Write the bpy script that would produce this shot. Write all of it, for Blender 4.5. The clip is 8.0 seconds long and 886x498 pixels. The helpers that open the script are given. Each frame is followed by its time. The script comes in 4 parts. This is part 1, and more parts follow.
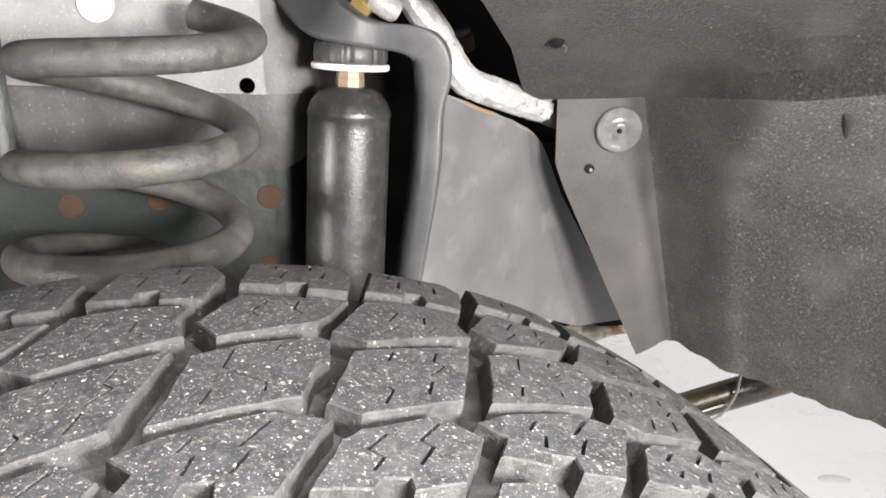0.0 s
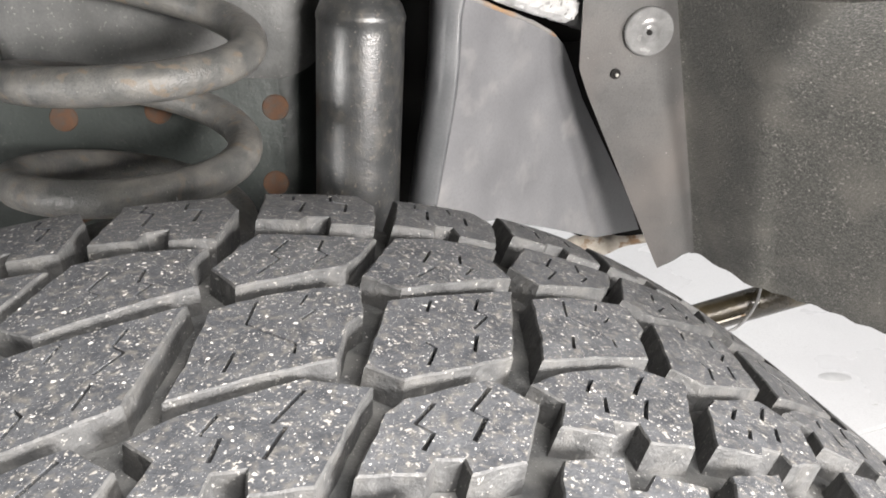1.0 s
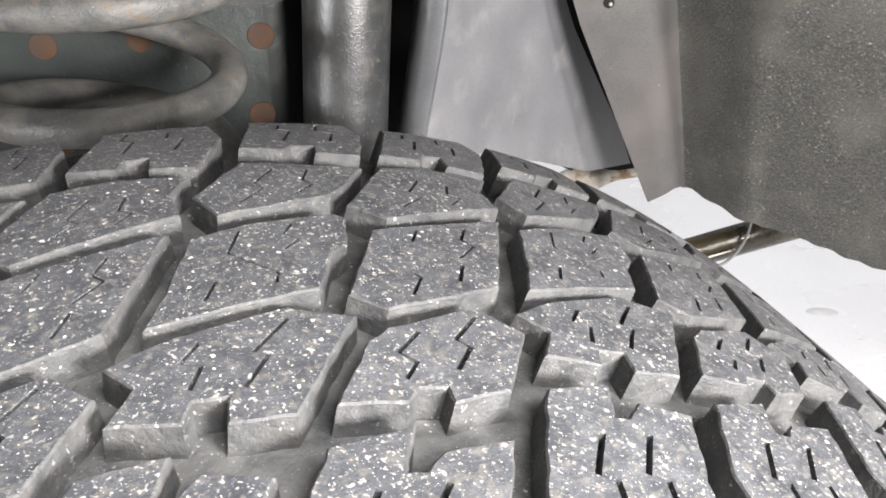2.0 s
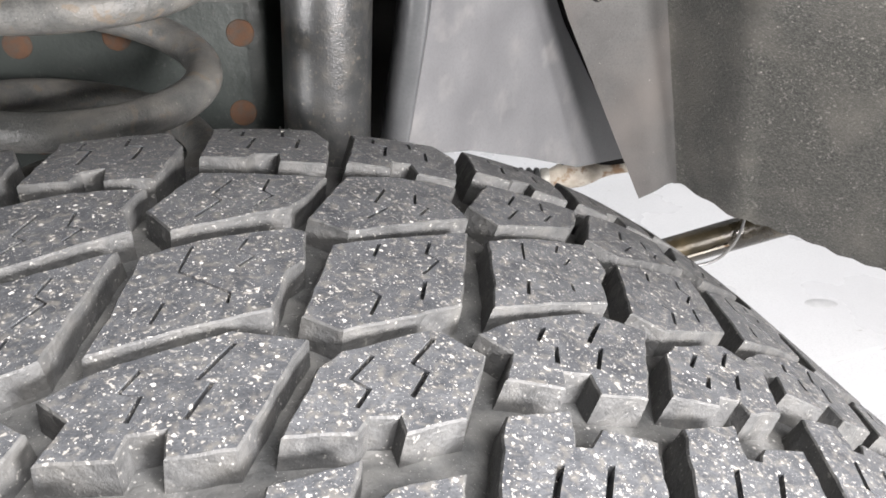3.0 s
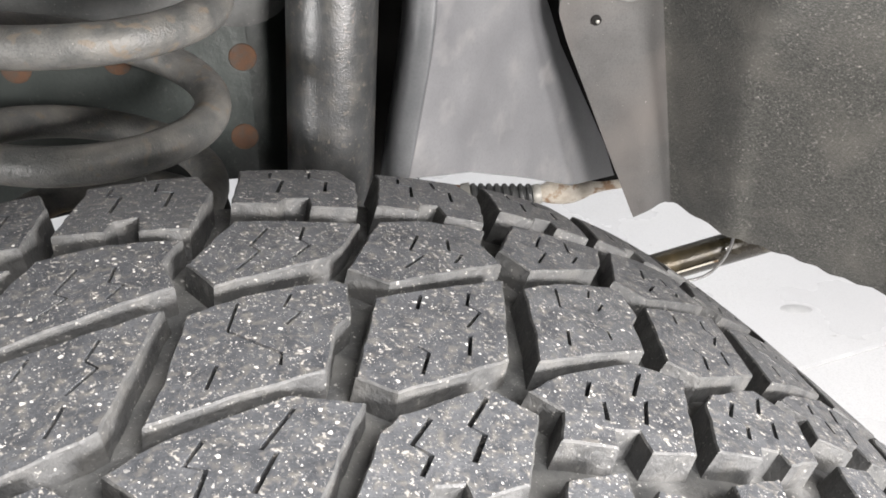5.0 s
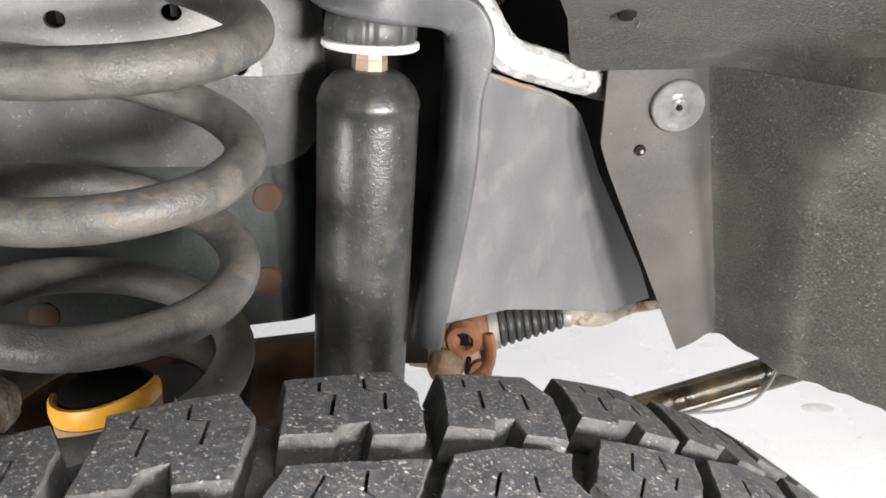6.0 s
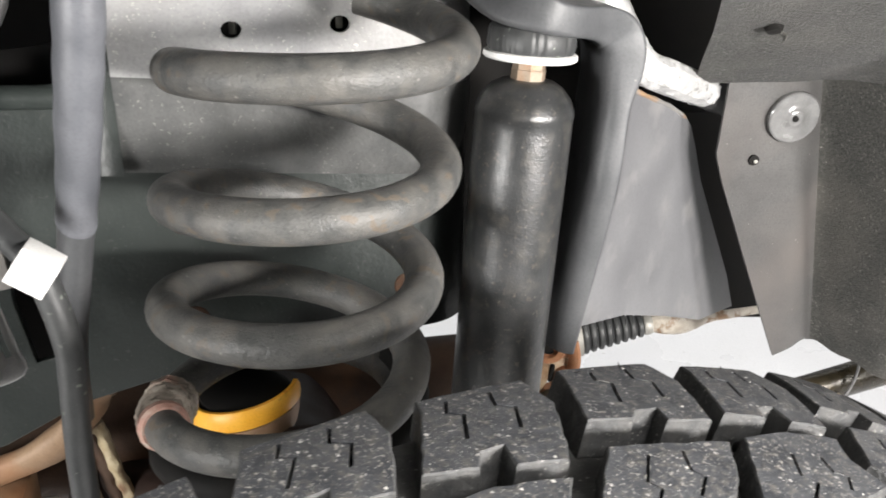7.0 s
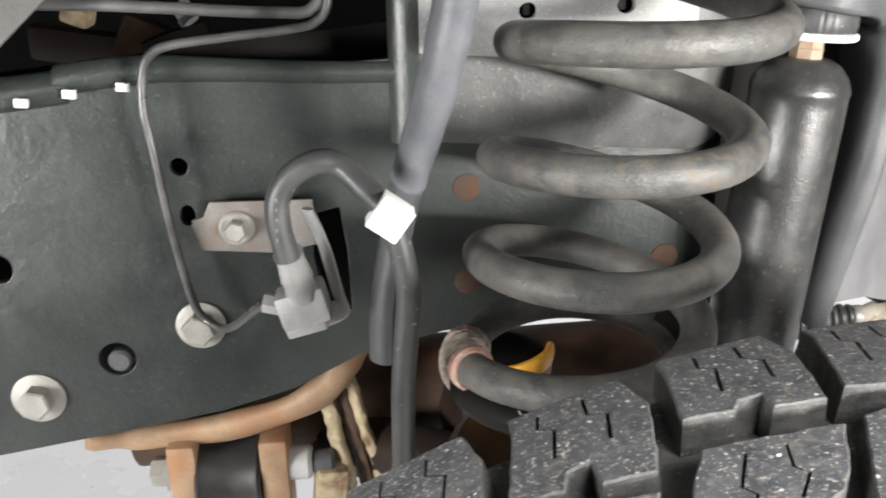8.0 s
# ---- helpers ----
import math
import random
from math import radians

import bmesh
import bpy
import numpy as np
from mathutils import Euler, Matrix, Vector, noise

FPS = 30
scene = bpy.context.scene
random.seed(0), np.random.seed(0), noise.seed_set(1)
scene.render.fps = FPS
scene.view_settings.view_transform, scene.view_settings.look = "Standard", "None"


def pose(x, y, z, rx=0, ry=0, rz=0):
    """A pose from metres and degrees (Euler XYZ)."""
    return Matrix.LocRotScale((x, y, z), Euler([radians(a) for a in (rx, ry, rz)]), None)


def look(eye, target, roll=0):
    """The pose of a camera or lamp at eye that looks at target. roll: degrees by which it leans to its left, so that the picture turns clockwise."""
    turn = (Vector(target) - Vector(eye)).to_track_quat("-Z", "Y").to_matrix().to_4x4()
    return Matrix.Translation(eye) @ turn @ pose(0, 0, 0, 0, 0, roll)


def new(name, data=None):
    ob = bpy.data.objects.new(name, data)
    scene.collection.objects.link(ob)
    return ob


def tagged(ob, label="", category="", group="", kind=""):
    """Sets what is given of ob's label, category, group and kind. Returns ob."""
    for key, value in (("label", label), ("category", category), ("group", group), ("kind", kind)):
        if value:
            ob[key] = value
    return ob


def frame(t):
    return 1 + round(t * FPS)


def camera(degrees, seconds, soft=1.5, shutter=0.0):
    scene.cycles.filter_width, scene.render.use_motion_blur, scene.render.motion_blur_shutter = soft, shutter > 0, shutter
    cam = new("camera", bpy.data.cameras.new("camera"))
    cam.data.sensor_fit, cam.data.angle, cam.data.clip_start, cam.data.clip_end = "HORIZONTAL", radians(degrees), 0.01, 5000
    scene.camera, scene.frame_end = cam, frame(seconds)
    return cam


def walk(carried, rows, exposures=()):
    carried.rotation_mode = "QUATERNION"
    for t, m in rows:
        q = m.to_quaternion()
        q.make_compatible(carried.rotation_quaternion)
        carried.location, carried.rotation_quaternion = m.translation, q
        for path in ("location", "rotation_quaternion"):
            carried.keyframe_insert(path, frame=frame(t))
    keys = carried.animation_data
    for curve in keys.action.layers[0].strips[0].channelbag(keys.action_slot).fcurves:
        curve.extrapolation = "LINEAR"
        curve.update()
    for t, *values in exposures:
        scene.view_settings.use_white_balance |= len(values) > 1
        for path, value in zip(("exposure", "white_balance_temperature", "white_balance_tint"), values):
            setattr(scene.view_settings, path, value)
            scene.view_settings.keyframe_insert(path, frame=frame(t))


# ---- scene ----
cam = camera(54.9, 8.0, soft=1.7, shutter=0.2)
PATH = [
    (0, (0.029, 0.008, 0.981), (-0.043, 1.945, 0.485), -0.9),
    (0.5, (0.028, 0.039, 0.981), (-0.053, 1.937, 0.355), -1.1),
    (1, (0.012, 0.046, 0.987), (-0.055, 1.906, 0.254), -1.1),
    (1.5, (0.006, 0.045, 0.983), (-0.053, 1.869, 0.165), -0.9),
    (2, (0.014, 0.049, 0.983), (-0.035, 1.849, 0.114), -0.8),
    (2.2, (0.02, 0.051, 0.986), (-0.03, 1.845, 0.102), -0.8),
    (3.5, (0.027, 0.068, 0.986), (-0.023, 1.856, 0.092), -1.4),
    (4, (0.024, 0.069, 0.984), (0.014, 1.86, 0.095), -1),
    (4.2, (0.018, 0.067, 0.985), (0.018, 1.857, 0.093), -0.7),
    (5.3, (-0.003, 0.073, 1.013), (0.013, 1.863, 0.119), -0.3),
    (5.5, (-0.009, 0.098, 1.021), (0.007, 1.906, 0.166), -0.6),
    (5.7, (-0.015, 0.119, 1.026), (-0.001, 1.954, 0.230), -0.5),
    (6, (-0.025, 0.135, 1.027), (0, 1.996, 0.295), -0.3),
    (6.5, (-0.07, 0.137, 1.021), (-0.024, 2.007, 0.313), -0.2),
    (7, (-0.129, 0.12, 1.026), (-0.068, 1.994, 0.330), 0.1),
    (7.5, (-0.19, 0.099, 1.020), (-0.187, 1.98, 0.341), -0.1),
    (8, (-0.232, 0.073, 1.016), (-0.431, 1.942, 0.333), -0.9),
]
walk(cam, [(t, look(eye, target, roll)) for t, eye, target, roll in PATH],
     exposures=[(0.0, 0.18, 6700, 10), (1.0, 0.24, 6650, 10), (2.0, 0.29, 6500, 11), (4.0, 0.26, 6500, 11), (5.5, 0.2, 6600, 10), (6.3, 0.34, 6600, 11), (7.2, 0.36, 6600, 9), (8.0, 0.5, 6600, 9)])

# ---- world and light ----
world = bpy.data.worlds.new("workshop_air")
world.use_nodes = True
air = world.node_tree.nodes["Background"]
air.inputs[0].default_value = (0.9, 0.95, 1.0, 1)
air.inputs[1].default_value = 0.25
scene.world = world


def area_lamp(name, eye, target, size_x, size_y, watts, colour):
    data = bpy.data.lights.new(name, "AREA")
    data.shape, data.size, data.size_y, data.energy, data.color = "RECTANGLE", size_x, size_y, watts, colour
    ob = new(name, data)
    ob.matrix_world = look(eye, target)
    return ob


# Unseen lamps added around the wheel arch as key and fill light.
area_lamp("near_fill_light", (0.38, -0.12, 0.97), (0.0, 0.45, 0.86), 0.2, 0.1, 14, (1.0, 0.965, 0.945))
area_lamp("side_fill_light", (1.12, -0.46, 0.98), (-0.0, 0.45, 0.84), 0.09, 0.28, 13, (1.0, 0.965, 0.945))
area_lamp("left_fill_light", (-1.2, -0.45, 0.8), (-0.6, 0.65, 0.76), 0.5, 0.3, 17, (1.0, 0.985, 0.975))
area_lamp("hall_light", (1.2, 3.2, 3.4), (1.2, 3.2, 0), 2.6, 1.2, 55, (0.97, 0.98, 1.0))
area_lamp("hall_light", (-1.6, 3.2, 3.4), (-1.6, 3.2, 0), 2.6, 1.2, 72, (0.97, 0.98, 1.0))
# Unseen too: hung low over the wheel to brighten the tread.
area_lamp("hall_light", (0.95, -0.74, 2.3), (0.0, 0.25, 0.85), 1.4, 1.0, 112, (1.0, 0.97, 0.955))


# ---- materials ----
def mat(name, c1, c2, rough=0.6, metal=0.0, scale=60.0, bump=0.2, fine=900.0, spots=None, spot_scale=250.0, spot_size=0.12, spec=0.5, blotch=None, blotch_scale=9.0, blotch_at=0.55, coord="Object", per_piece=0.0, grit=0.35, flecks=None, fleck_scale=600.0, fleck_at=0.66, lumps=0.0, lump_scale=160.0, sheen=0.0, blotch_soft=0.115, rough_var=0.1):
    """A surface of two mottled colours, grain relief, optional stains (blotch) and small specks (spots)."""
    m = bpy.data.materials.new(name)
    m.use_nodes = True
    nt = m.node_tree
    N, L = nt.nodes, nt.links
    b = N["Principled BSDF"]
    tc = N.new("ShaderNodeTexCoord")
    place = tc.outputs[coord]
    if per_piece:
        oi, shift = N.new("ShaderNodeObjectInfo"), N.new("ShaderNodeVectorMath")
        shift.operation, shift.inputs[1].default_value = "MULTIPLY_ADD", (3.1, 5.3, 4.7)
        L.new(oi.outputs["Random"], shift.inputs[0])
        L.new(tc.outputs[coord], shift.inputs[2])
        place = shift.outputs[0]
    def noise_tex(sc, detail=5.0, dist=0.0):
        n = N.new("ShaderNodeTexNoise")
        n.inputs["Scale"].default_value, n.inputs["Detail"].default_value, n.inputs["Distortion"].default_value = sc, detail, dist
        L.new(place, n.inputs["Vector"])
        return n
    def ramp(src, lo, hi):
        r = N.new("ShaderNodeMapRange")
        r.inputs[1].default_value, r.inputs[2].default_value = lo, hi
        L.new(src, r.inputs[0])
        return r.outputs[0]
    def mix(fac, a, c):
        x = N.new("ShaderNodeMix")
        x.data_type = "RGBA"
        if isinstance(fac, float):
            x.inputs[0].default_value = fac
        else:
            L.new(fac, x.inputs[0])
        for sock, v in ((x.inputs[6], a), (x.inputs[7], c)):
            if isinstance(v, tuple):
                sock.default_value = (*v, 1)
            else:
                L.new(v, sock)
        return x.outputs[2]
    big, small = noise_tex(scale), noise_tex(fine, 3.0)
    col = mix(ramp(big.outputs[0], 0.3, 0.7), c1, c2)
    dark = tuple(0.6 * v for v in c1)
    gm = N.new("ShaderNodeMath")
    gm.operation, gm.inputs[1].default_value = "MULTIPLY", grit
    L.new(ramp(small.outputs[0], 0.45, 0.8), gm.inputs[0])
    col = mix(gm.outputs[0], col, dark)
    if per_piece:
        mul = N.new("ShaderNodeMath")
        mul.operation, mul.inputs[1].default_value = "MULTIPLY", per_piece
        L.new(oi.outputs["Random"], mul.inputs[0])
        col = mix(mul.outputs[0], col, dark)
    if blotch:
        bl = noise_tex(blotch_scale, 4.0, 0.2)
        col = mix(ramp(bl.outputs[0], blotch_at + 0.065 - blotch_soft, blotch_at + 0.065 + blotch_soft), col, blotch)
    if spots:
        wob = N.new("ShaderNodeVectorMath")
        wob.operation, wob.inputs[1].default_value = "MULTIPLY_ADD", (0.0016, 0.0016, 0.0016)
        L.new(noise_tex(900.0, 2.0).outputs["Color"], wob.inputs[0])
        L.new(place, wob.inputs[2])
        for sc, radius, rare in ((spot_scale, spot_size, 0.5), (spot_scale * 2.3, spot_size * 0.95, 0.45), (spot_scale * 4.6, spot_size, 0.35)):
            v = N.new("ShaderNodeTexVoronoi")
            v.inputs["Scale"].default_value = sc
            L.new(wob.outputs[0], v.inputs["Vector"])
            sep = N.new("ShaderNodeSeparateColor")
            L.new(v.outputs["Color"], sep.inputs[0])
            size, gap, cover = N.new("ShaderNodeMath"), N.new("ShaderNodeMath"), N.new("ShaderNodeMath")
            size.operation, size.inputs[1].default_value = "MULTIPLY", radius
            L.new(ramp(sep.outputs[0], rare, 1.0), size.inputs[0])
            gap.operation = "SUBTRACT"
            L.new(size.outputs[0], gap.inputs[0])
            L.new(v.outputs["Distance"], gap.inputs[1])
            cover.operation = "MULTIPLY"
            L.new(ramp(gap.outputs[0], 0.0, 0.07), cover.inputs[0])
            L.new(ramp(sep.outputs[1], -0.35, 1.1), cover.inputs[1])
            col = mix(cover.outputs[0], col, spots)
    if flecks:
        fn, mask = noise_tex(fleck_scale, 1.5, 0.15), noise_tex(fleck_scale * 0.12, 3.0)
        fm = N.new("ShaderNodeMath")
        fm.operation = "MULTIPLY"
        L.new(ramp(fn.outputs[0], fleck_at, fleck_at + 0.05), fm.inputs[0])
        L.new(ramp(mask.outputs[0], 0.38, 0.6), fm.inputs[1])
        col = mix(fm.outputs[0], col, flecks)
    L.new(col, b.inputs["Base Color"])
    b.inputs["Metallic"].default_value = metal
    b.inputs["Specular IOR Level"].default_value = spec
    b.inputs["Sheen Weight"].default_value, b.inputs["Sheen Roughness"].default_value = sheen, 0.5
    rr = N.new("ShaderNodeMapRange")
    rr.inputs[1].default_value, rr.inputs[2].default_value = 0.3, 0.7
    rr.inputs[3].default_value, rr.inputs[4].default_value = max(0.02, rough - rough_var), min(1.0, rough + rough_var)
    L.new(big.outputs[0], rr.inputs[0])
    L.new(rr.outputs[0], b.inputs["Roughness"])
    if bump:
        bp = N.new("ShaderNodeBump")
        bp.inputs["Strength"].default_value, bp.inputs["Distance"].default_value = bump, 0.0006
        L.new(small.outputs[0], bp.inputs["Height"])
        L.new(bp.outputs[0], b.inputs["Normal"])
        if lumps:
            ln, b2 = noise_tex(lump_scale, 4.0, 0.3), N.new("ShaderNodeBump")
            b2.inputs["Strength"].default_value, b2.inputs["Distance"].default_value = lumps, 0.0025
            L.new(ln.outputs[0], b2.inputs["Height"])
            L.new(b2.outputs[0], bp.inputs["Normal"])
    return m


TREAD = mat("dusty_tread_rubber", (0.05, 0.053, 0.059), (0.1, 0.104, 0.111), 0.42, 0, 110, 0.35, 1300, spec=0.3, spots=(0.72, 0.7, 0.66), spot_scale=380, spot_size=0.31, grit=0.75, blotch=(0.125, 0.12, 0.112), blotch_scale=320, blotch_at=0.54, blotch_soft=0.1, per_piece=0.2, flecks=(0.33, 0.315, 0.29), fleck_scale=640, fleck_at=0.63, lumps=0.14, lump_scale=320)
TREADWALL = mat("dusty_block_wall_rubber", (0.042, 0.043, 0.044), (0.078, 0.079, 0.079), 0.6, 0, 150, 0.4, 1300, blotch=(0.08, 0.079, 0.076), blotch_scale=110, blotch_at=0.52, blotch_soft=0.14, per_piece=0.25, lumps=0.35, lump_scale=300, flecks=(0.24, 0.235, 0.22), fleck_scale=700, fleck_at=0.66, grit=0.5)
GROOVE = mat("dusty_groove_rubber", (0.05, 0.052, 0.053), (0.096, 0.097, 0.096), 0.65, 0, 120, 0.4, 1000, blotch=(0.13, 0.129, 0.124), blotch_scale=60, blotch_at=0.52, blotch_soft=0.14, lumps=0.35, lump_scale=260, spots=(0.42, 0.41, 0.39), spot_scale=300, spot_size=0.25, grit=0.5)
SPRING = mat("dusty_spring_paint", (0.056, 0.058, 0.057), (0.108, 0.107, 0.102), 0.5, 0, 75, 0.6, 900, spots=(0.24, 0.23, 0.21), spot_scale=190, spot_size=0.22, blotch=(0.128, 0.122, 0.111), blotch_scale=60, blotch_at=0.51, blotch_soft=0.15, lumps=0.3, lump_scale=200, grit=0.7, rough_var=0.06, flecks=(0.12, 0.1, 0.079), fleck_scale=150, fleck_at=0.61)
SHOCK = mat("black_shock_paint", (0.022, 0.024, 0.025), (0.042, 0.043, 0.044), 0.36, 0.1, 55, 0.3, 700, spots=(0.15, 0.138, 0.12), spot_scale=260, spot_size=0.24, spec=0.9, blotch=(0.06, 0.058, 0.053), blotch_scale=90, blotch_at=0.53, blotch_soft=0.1, grit=0.6, rough_var=0.05, lumps=0.08, lump_scale=200, flecks=(0.1, 0.088, 0.074), fleck_scale=300, fleck_at=0.63)
CHASSIS = mat("dark_chassis_coating", (0.015, 0.0195, 0.0182), (0.03, 0.0365, 0.034), 0.38, 0, 22, 0.35, 420, spots=(0.07, 0.074, 0.07), spot_scale=210, spot_size=0.14, blotch=(0.042, 0.048, 0.045), blotch_scale=7, blotch_soft=0.22, lumps=0.2, lump_scale=90, flecks=(0.05, 0.053, 0.05), fleck_scale=330, fleck_at=0.64, rough_var=0.06, grit=0.6)
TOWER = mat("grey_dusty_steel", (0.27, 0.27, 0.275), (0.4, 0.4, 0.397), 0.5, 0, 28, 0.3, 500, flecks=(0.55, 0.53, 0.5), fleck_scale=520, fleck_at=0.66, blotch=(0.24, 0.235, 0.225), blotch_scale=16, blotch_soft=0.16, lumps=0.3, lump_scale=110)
# Darker copy of TOWER: the rolled edge's shade is in its colour.
TOWERSHADE = mat("shaded_dusty_steel", (0.058, 0.06, 0.06), (0.115, 0.116, 0.114), 0.5, 0, 35, 0.3, 500, flecks=(0.17, 0.168, 0.16), fleck_scale=420, fleck_at=0.66, blotch=(0.075, 0.076, 0.074), blotch_scale=22, blotch_soft=0.15, lumps=0.3, lump_scale=110)
PANEL = mat("grey_crossmember_paint", (0.138, 0.139, 0.146), (0.185, 0.186, 0.193), 0.48, 0, 18, 0.12, 500, spots=(0.36, 0.35, 0.34), spot_scale=60, spot_size=0.07, blotch=(0.215, 0.212, 0.212), blotch_scale=26, blotch_at=0.57, blotch_soft=0.08, lumps=0.12, lump_scale=60, grit=0.3, rough_var=0.14)
BRACKET = mat("grey_bracket_paint", (0.072, 0.075, 0.079), (0.108, 0.111, 0.116), 0.44, 0, 26, 0.2, 500, spots=(0.3, 0.29, 0.28), spot_scale=120, spot_size=0.12, lumps=0.2, lump_scale=70, grit=0.4, rough_var=0.14)
LINER = mat("dark_felt_liner", (0.028, 0.029, 0.026), (0.084, 0.083, 0.075), 0.9, 0, 420, 1.0, 760, spots=(0.38, 0.365, 0.33), spot_scale=170, spot_size=0.16, spec=0.25, grit=0.95, lumps=0.4, lump_scale=520, sheen=0.2, flecks=(0.145, 0.141, 0.128), fleck_scale=480, fleck_at=0.61, blotch=(0.105, 0.1, 0.088), blotch_scale=14, blotch_soft=0.14)
FLAP = mat("smooth_plastic_flap", (0.068, 0.066, 0.065), (0.096, 0.094, 0.092), 0.52, 0, 40, 0.3, 700, spots=(0.5, 0.48, 0.45), spot_scale=110, spot_size=0.11, blotch=(0.118, 0.106, 0.099), blotch_scale=14, blotch_soft=0.16, grit=0.6)
BLACK = mat("black_rubber", (0.018, 0.018, 0.018), (0.035, 0.035, 0.035), 0.55, 0, 60, 0.1)
# Near-black: puts shade into recesses and gaps; also used for black rubber.
DARK = mat("black_for_shade_and_rubber", (0.008, 0.008, 0.008), (0.015, 0.014, 0.013), 0.7, 0, 30, 0.1, spec=0.15)
RUST = mat("rusty_steel", (0.26, 0.11, 0.05), (0.42, 0.21, 0.11), 0.75, 0.1, 60, 0.5, 500, blotch=(0.2, 0.12, 0.08), blotch_scale=30, lumps=0.4)
SPOTRUST = mat("dull_weld_rust", (0.052, 0.025, 0.013), (0.088, 0.044, 0.023), 0.9, 0, 120, 0.4, blotch=(0.045, 0.038, 0.032), blotch_scale=160, blotch_at=0.52)
OLDSTEEL = mat("brown_axle_steel", (0.05, 0.028, 0.018), (0.1, 0.06, 0.04), 0.7, 0.2, 30, 0.4, 400, blotch=(0.14, 0.07, 0.035), blotch_scale=20)
RUSTARM = mat("brown_forged_bracket", (0.3, 0.19, 0.115), (0.46, 0.315, 0.2), 0.6, 0.05, 28, 0.3, 400, blotch=(0.34, 0.17, 0.085), blotch_scale=18, lumps=0.4, lump_scale=70)
FOIL = mat("silver_heat_wrap", (0.5, 0.5, 0.5), (0.72, 0.72, 0.71), 0.38, 0.3, 90, 0.6, 400, lumps=0.8, lump_scale=130, flecks=(0.25, 0.25, 0.24), fleck_scale=160, fleck_at=0.64)
WHITE = mat("white_plastic", (0.78, 0.78, 0.76), (0.86, 0.86, 0.84), 0.45, 0, 40, 0.05)
CLIP = mat("clear_push_clip", (0.15, 0.15, 0.149), (0.2, 0.2, 0.198), 0.2, 0, 120, 0.15, spec=0.8, blotch=(0.12, 0.12, 0.119), blotch_scale=70)
ZINC = mat("zinc_plated_steel", (0.3, 0.29, 0.265), (0.42, 0.41, 0.375), 0.5, 0.35, 60, 0.3, lumps=0.2)
CAST = mat("cast_aluminium", (0.31, 0.31, 0.31), (0.43, 0.43, 0.42), 0.5, 0.4, 60, 0.3)
YELLOW = mat("yellow_urethane", (0.85, 0.39, 0.03), (0.95, 0.5, 0.06), 0.4, 0, 60, 0.2, blotch=(0.5, 0.22, 0.03), blotch_scale=70, blotch_at=0.6, blotch_soft=0.06)
HOSE = mat("ribbed_hose_rubber", (0.035, 0.037, 0.038), (0.06, 0.062, 0.062), 0.45, 0, 50, 0.25, 600, flecks=(0.3, 0.33, 0.28), fleck_scale=260, fleck_at=0.7)
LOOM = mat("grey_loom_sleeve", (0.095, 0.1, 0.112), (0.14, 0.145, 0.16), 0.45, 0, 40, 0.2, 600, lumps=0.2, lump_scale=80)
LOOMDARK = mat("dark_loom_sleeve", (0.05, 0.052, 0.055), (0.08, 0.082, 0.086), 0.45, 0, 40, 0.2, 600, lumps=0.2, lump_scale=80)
PIPE = mat("steel_brake_pipe", (0.075, 0.076, 0.075), (0.125, 0.126, 0.123), 0.34, 0.5, 60, 0.05)
PIPEDARK = mat("coated_brake_pipe", (0.09, 0.09, 0.09), (0.14, 0.14, 0.14), 0.4, 0.3, 60, 0.05)
PALEGREY = mat("grey_smudge", (0.42, 0.42, 0.42), (0.55, 0.55, 0.55), 0.4, 0, 40, 0.1)
FLOOR = mat("pale_epoxy_floor", (0.57, 0.57, 0.575), (0.63, 0.63, 0.635), 0.3, 0, 3, 0.03, 300, blotch=(0.57, 0.57, 0.58), blotch_scale=2.5, blotch_soft=0.2, flecks=(0.42, 0.42, 0.41), fleck_scale=60, fleck_at=0.72)
JOINT = mat("worn_pale_line_paint", (0.6, 0.6, 0.61), (0.7, 0.7, 0.7), 0.35, 0, 20, 0.05, 300)
FELT = mat("shaded_felt_crease", (0.016, 0.016, 0.015), (0.035, 0.034, 0.031), 0.95, 0, 420, 0.8, 760)
# Brown darker than OLDSTEEL: shade below the spring is in the colour.
MAROON = mat("shaded_brown_casting", (0.016, 0.008, 0.006), (0.034, 0.018, 0.013), 0.6, 0.1, 40, 0.4)
PALEFIT = mat("cream_cast_fitting", (0.4, 0.31, 0.18), (0.6, 0.52, 0.36), 0.6, 0, 90, 0.3, lumps=0.8, lump_scale=120, blotch=(0.2, 0.11, 0.06), blotch_scale=60, blotch_at=0.56)
PINK = mat("frayed_cream_sleeve", (0.24, 0.205, 0.17), (0.46, 0.405, 0.345), 0.8, 0, 160, 0.7, 500, blotch=(0.36, 0.22, 0.17), blotch_scale=60, blotch_at=0.56, blotch_soft=0.08, lumps=0.4, lump_scale=200, flecks=(0.2, 0.17, 0.14), fleck_scale=240, fleck_at=0.62)
TAPE = mat("faded_red_tape", (0.36, 0.18, 0.14), (0.5, 0.32, 0.26), 0.7, 0, 160, 0.5, 500, blotch=(0.5, 0.42, 0.35), blotch_scale=140, blotch_at=0.54)
PLATE = mat("dull_steel_plate", (0.17, 0.16, 0.148), (0.27, 0.255, 0.24), 0.55, 0.3, 50, 0.3, 500, blotch=(0.22, 0.17, 0.135), blotch_scale=45, blotch_at=0.56, lumps=0.25, lump_scale=110)
GREASE = mat("tan_greasy_joint", (0.3, 0.2, 0.115), (0.46, 0.35, 0.23), 0.45, 0.1, 90, 0.4, lumps=0.5, blotch=(0.2, 0.11, 0.05), blotch_scale=50, blotch_at=0.54)
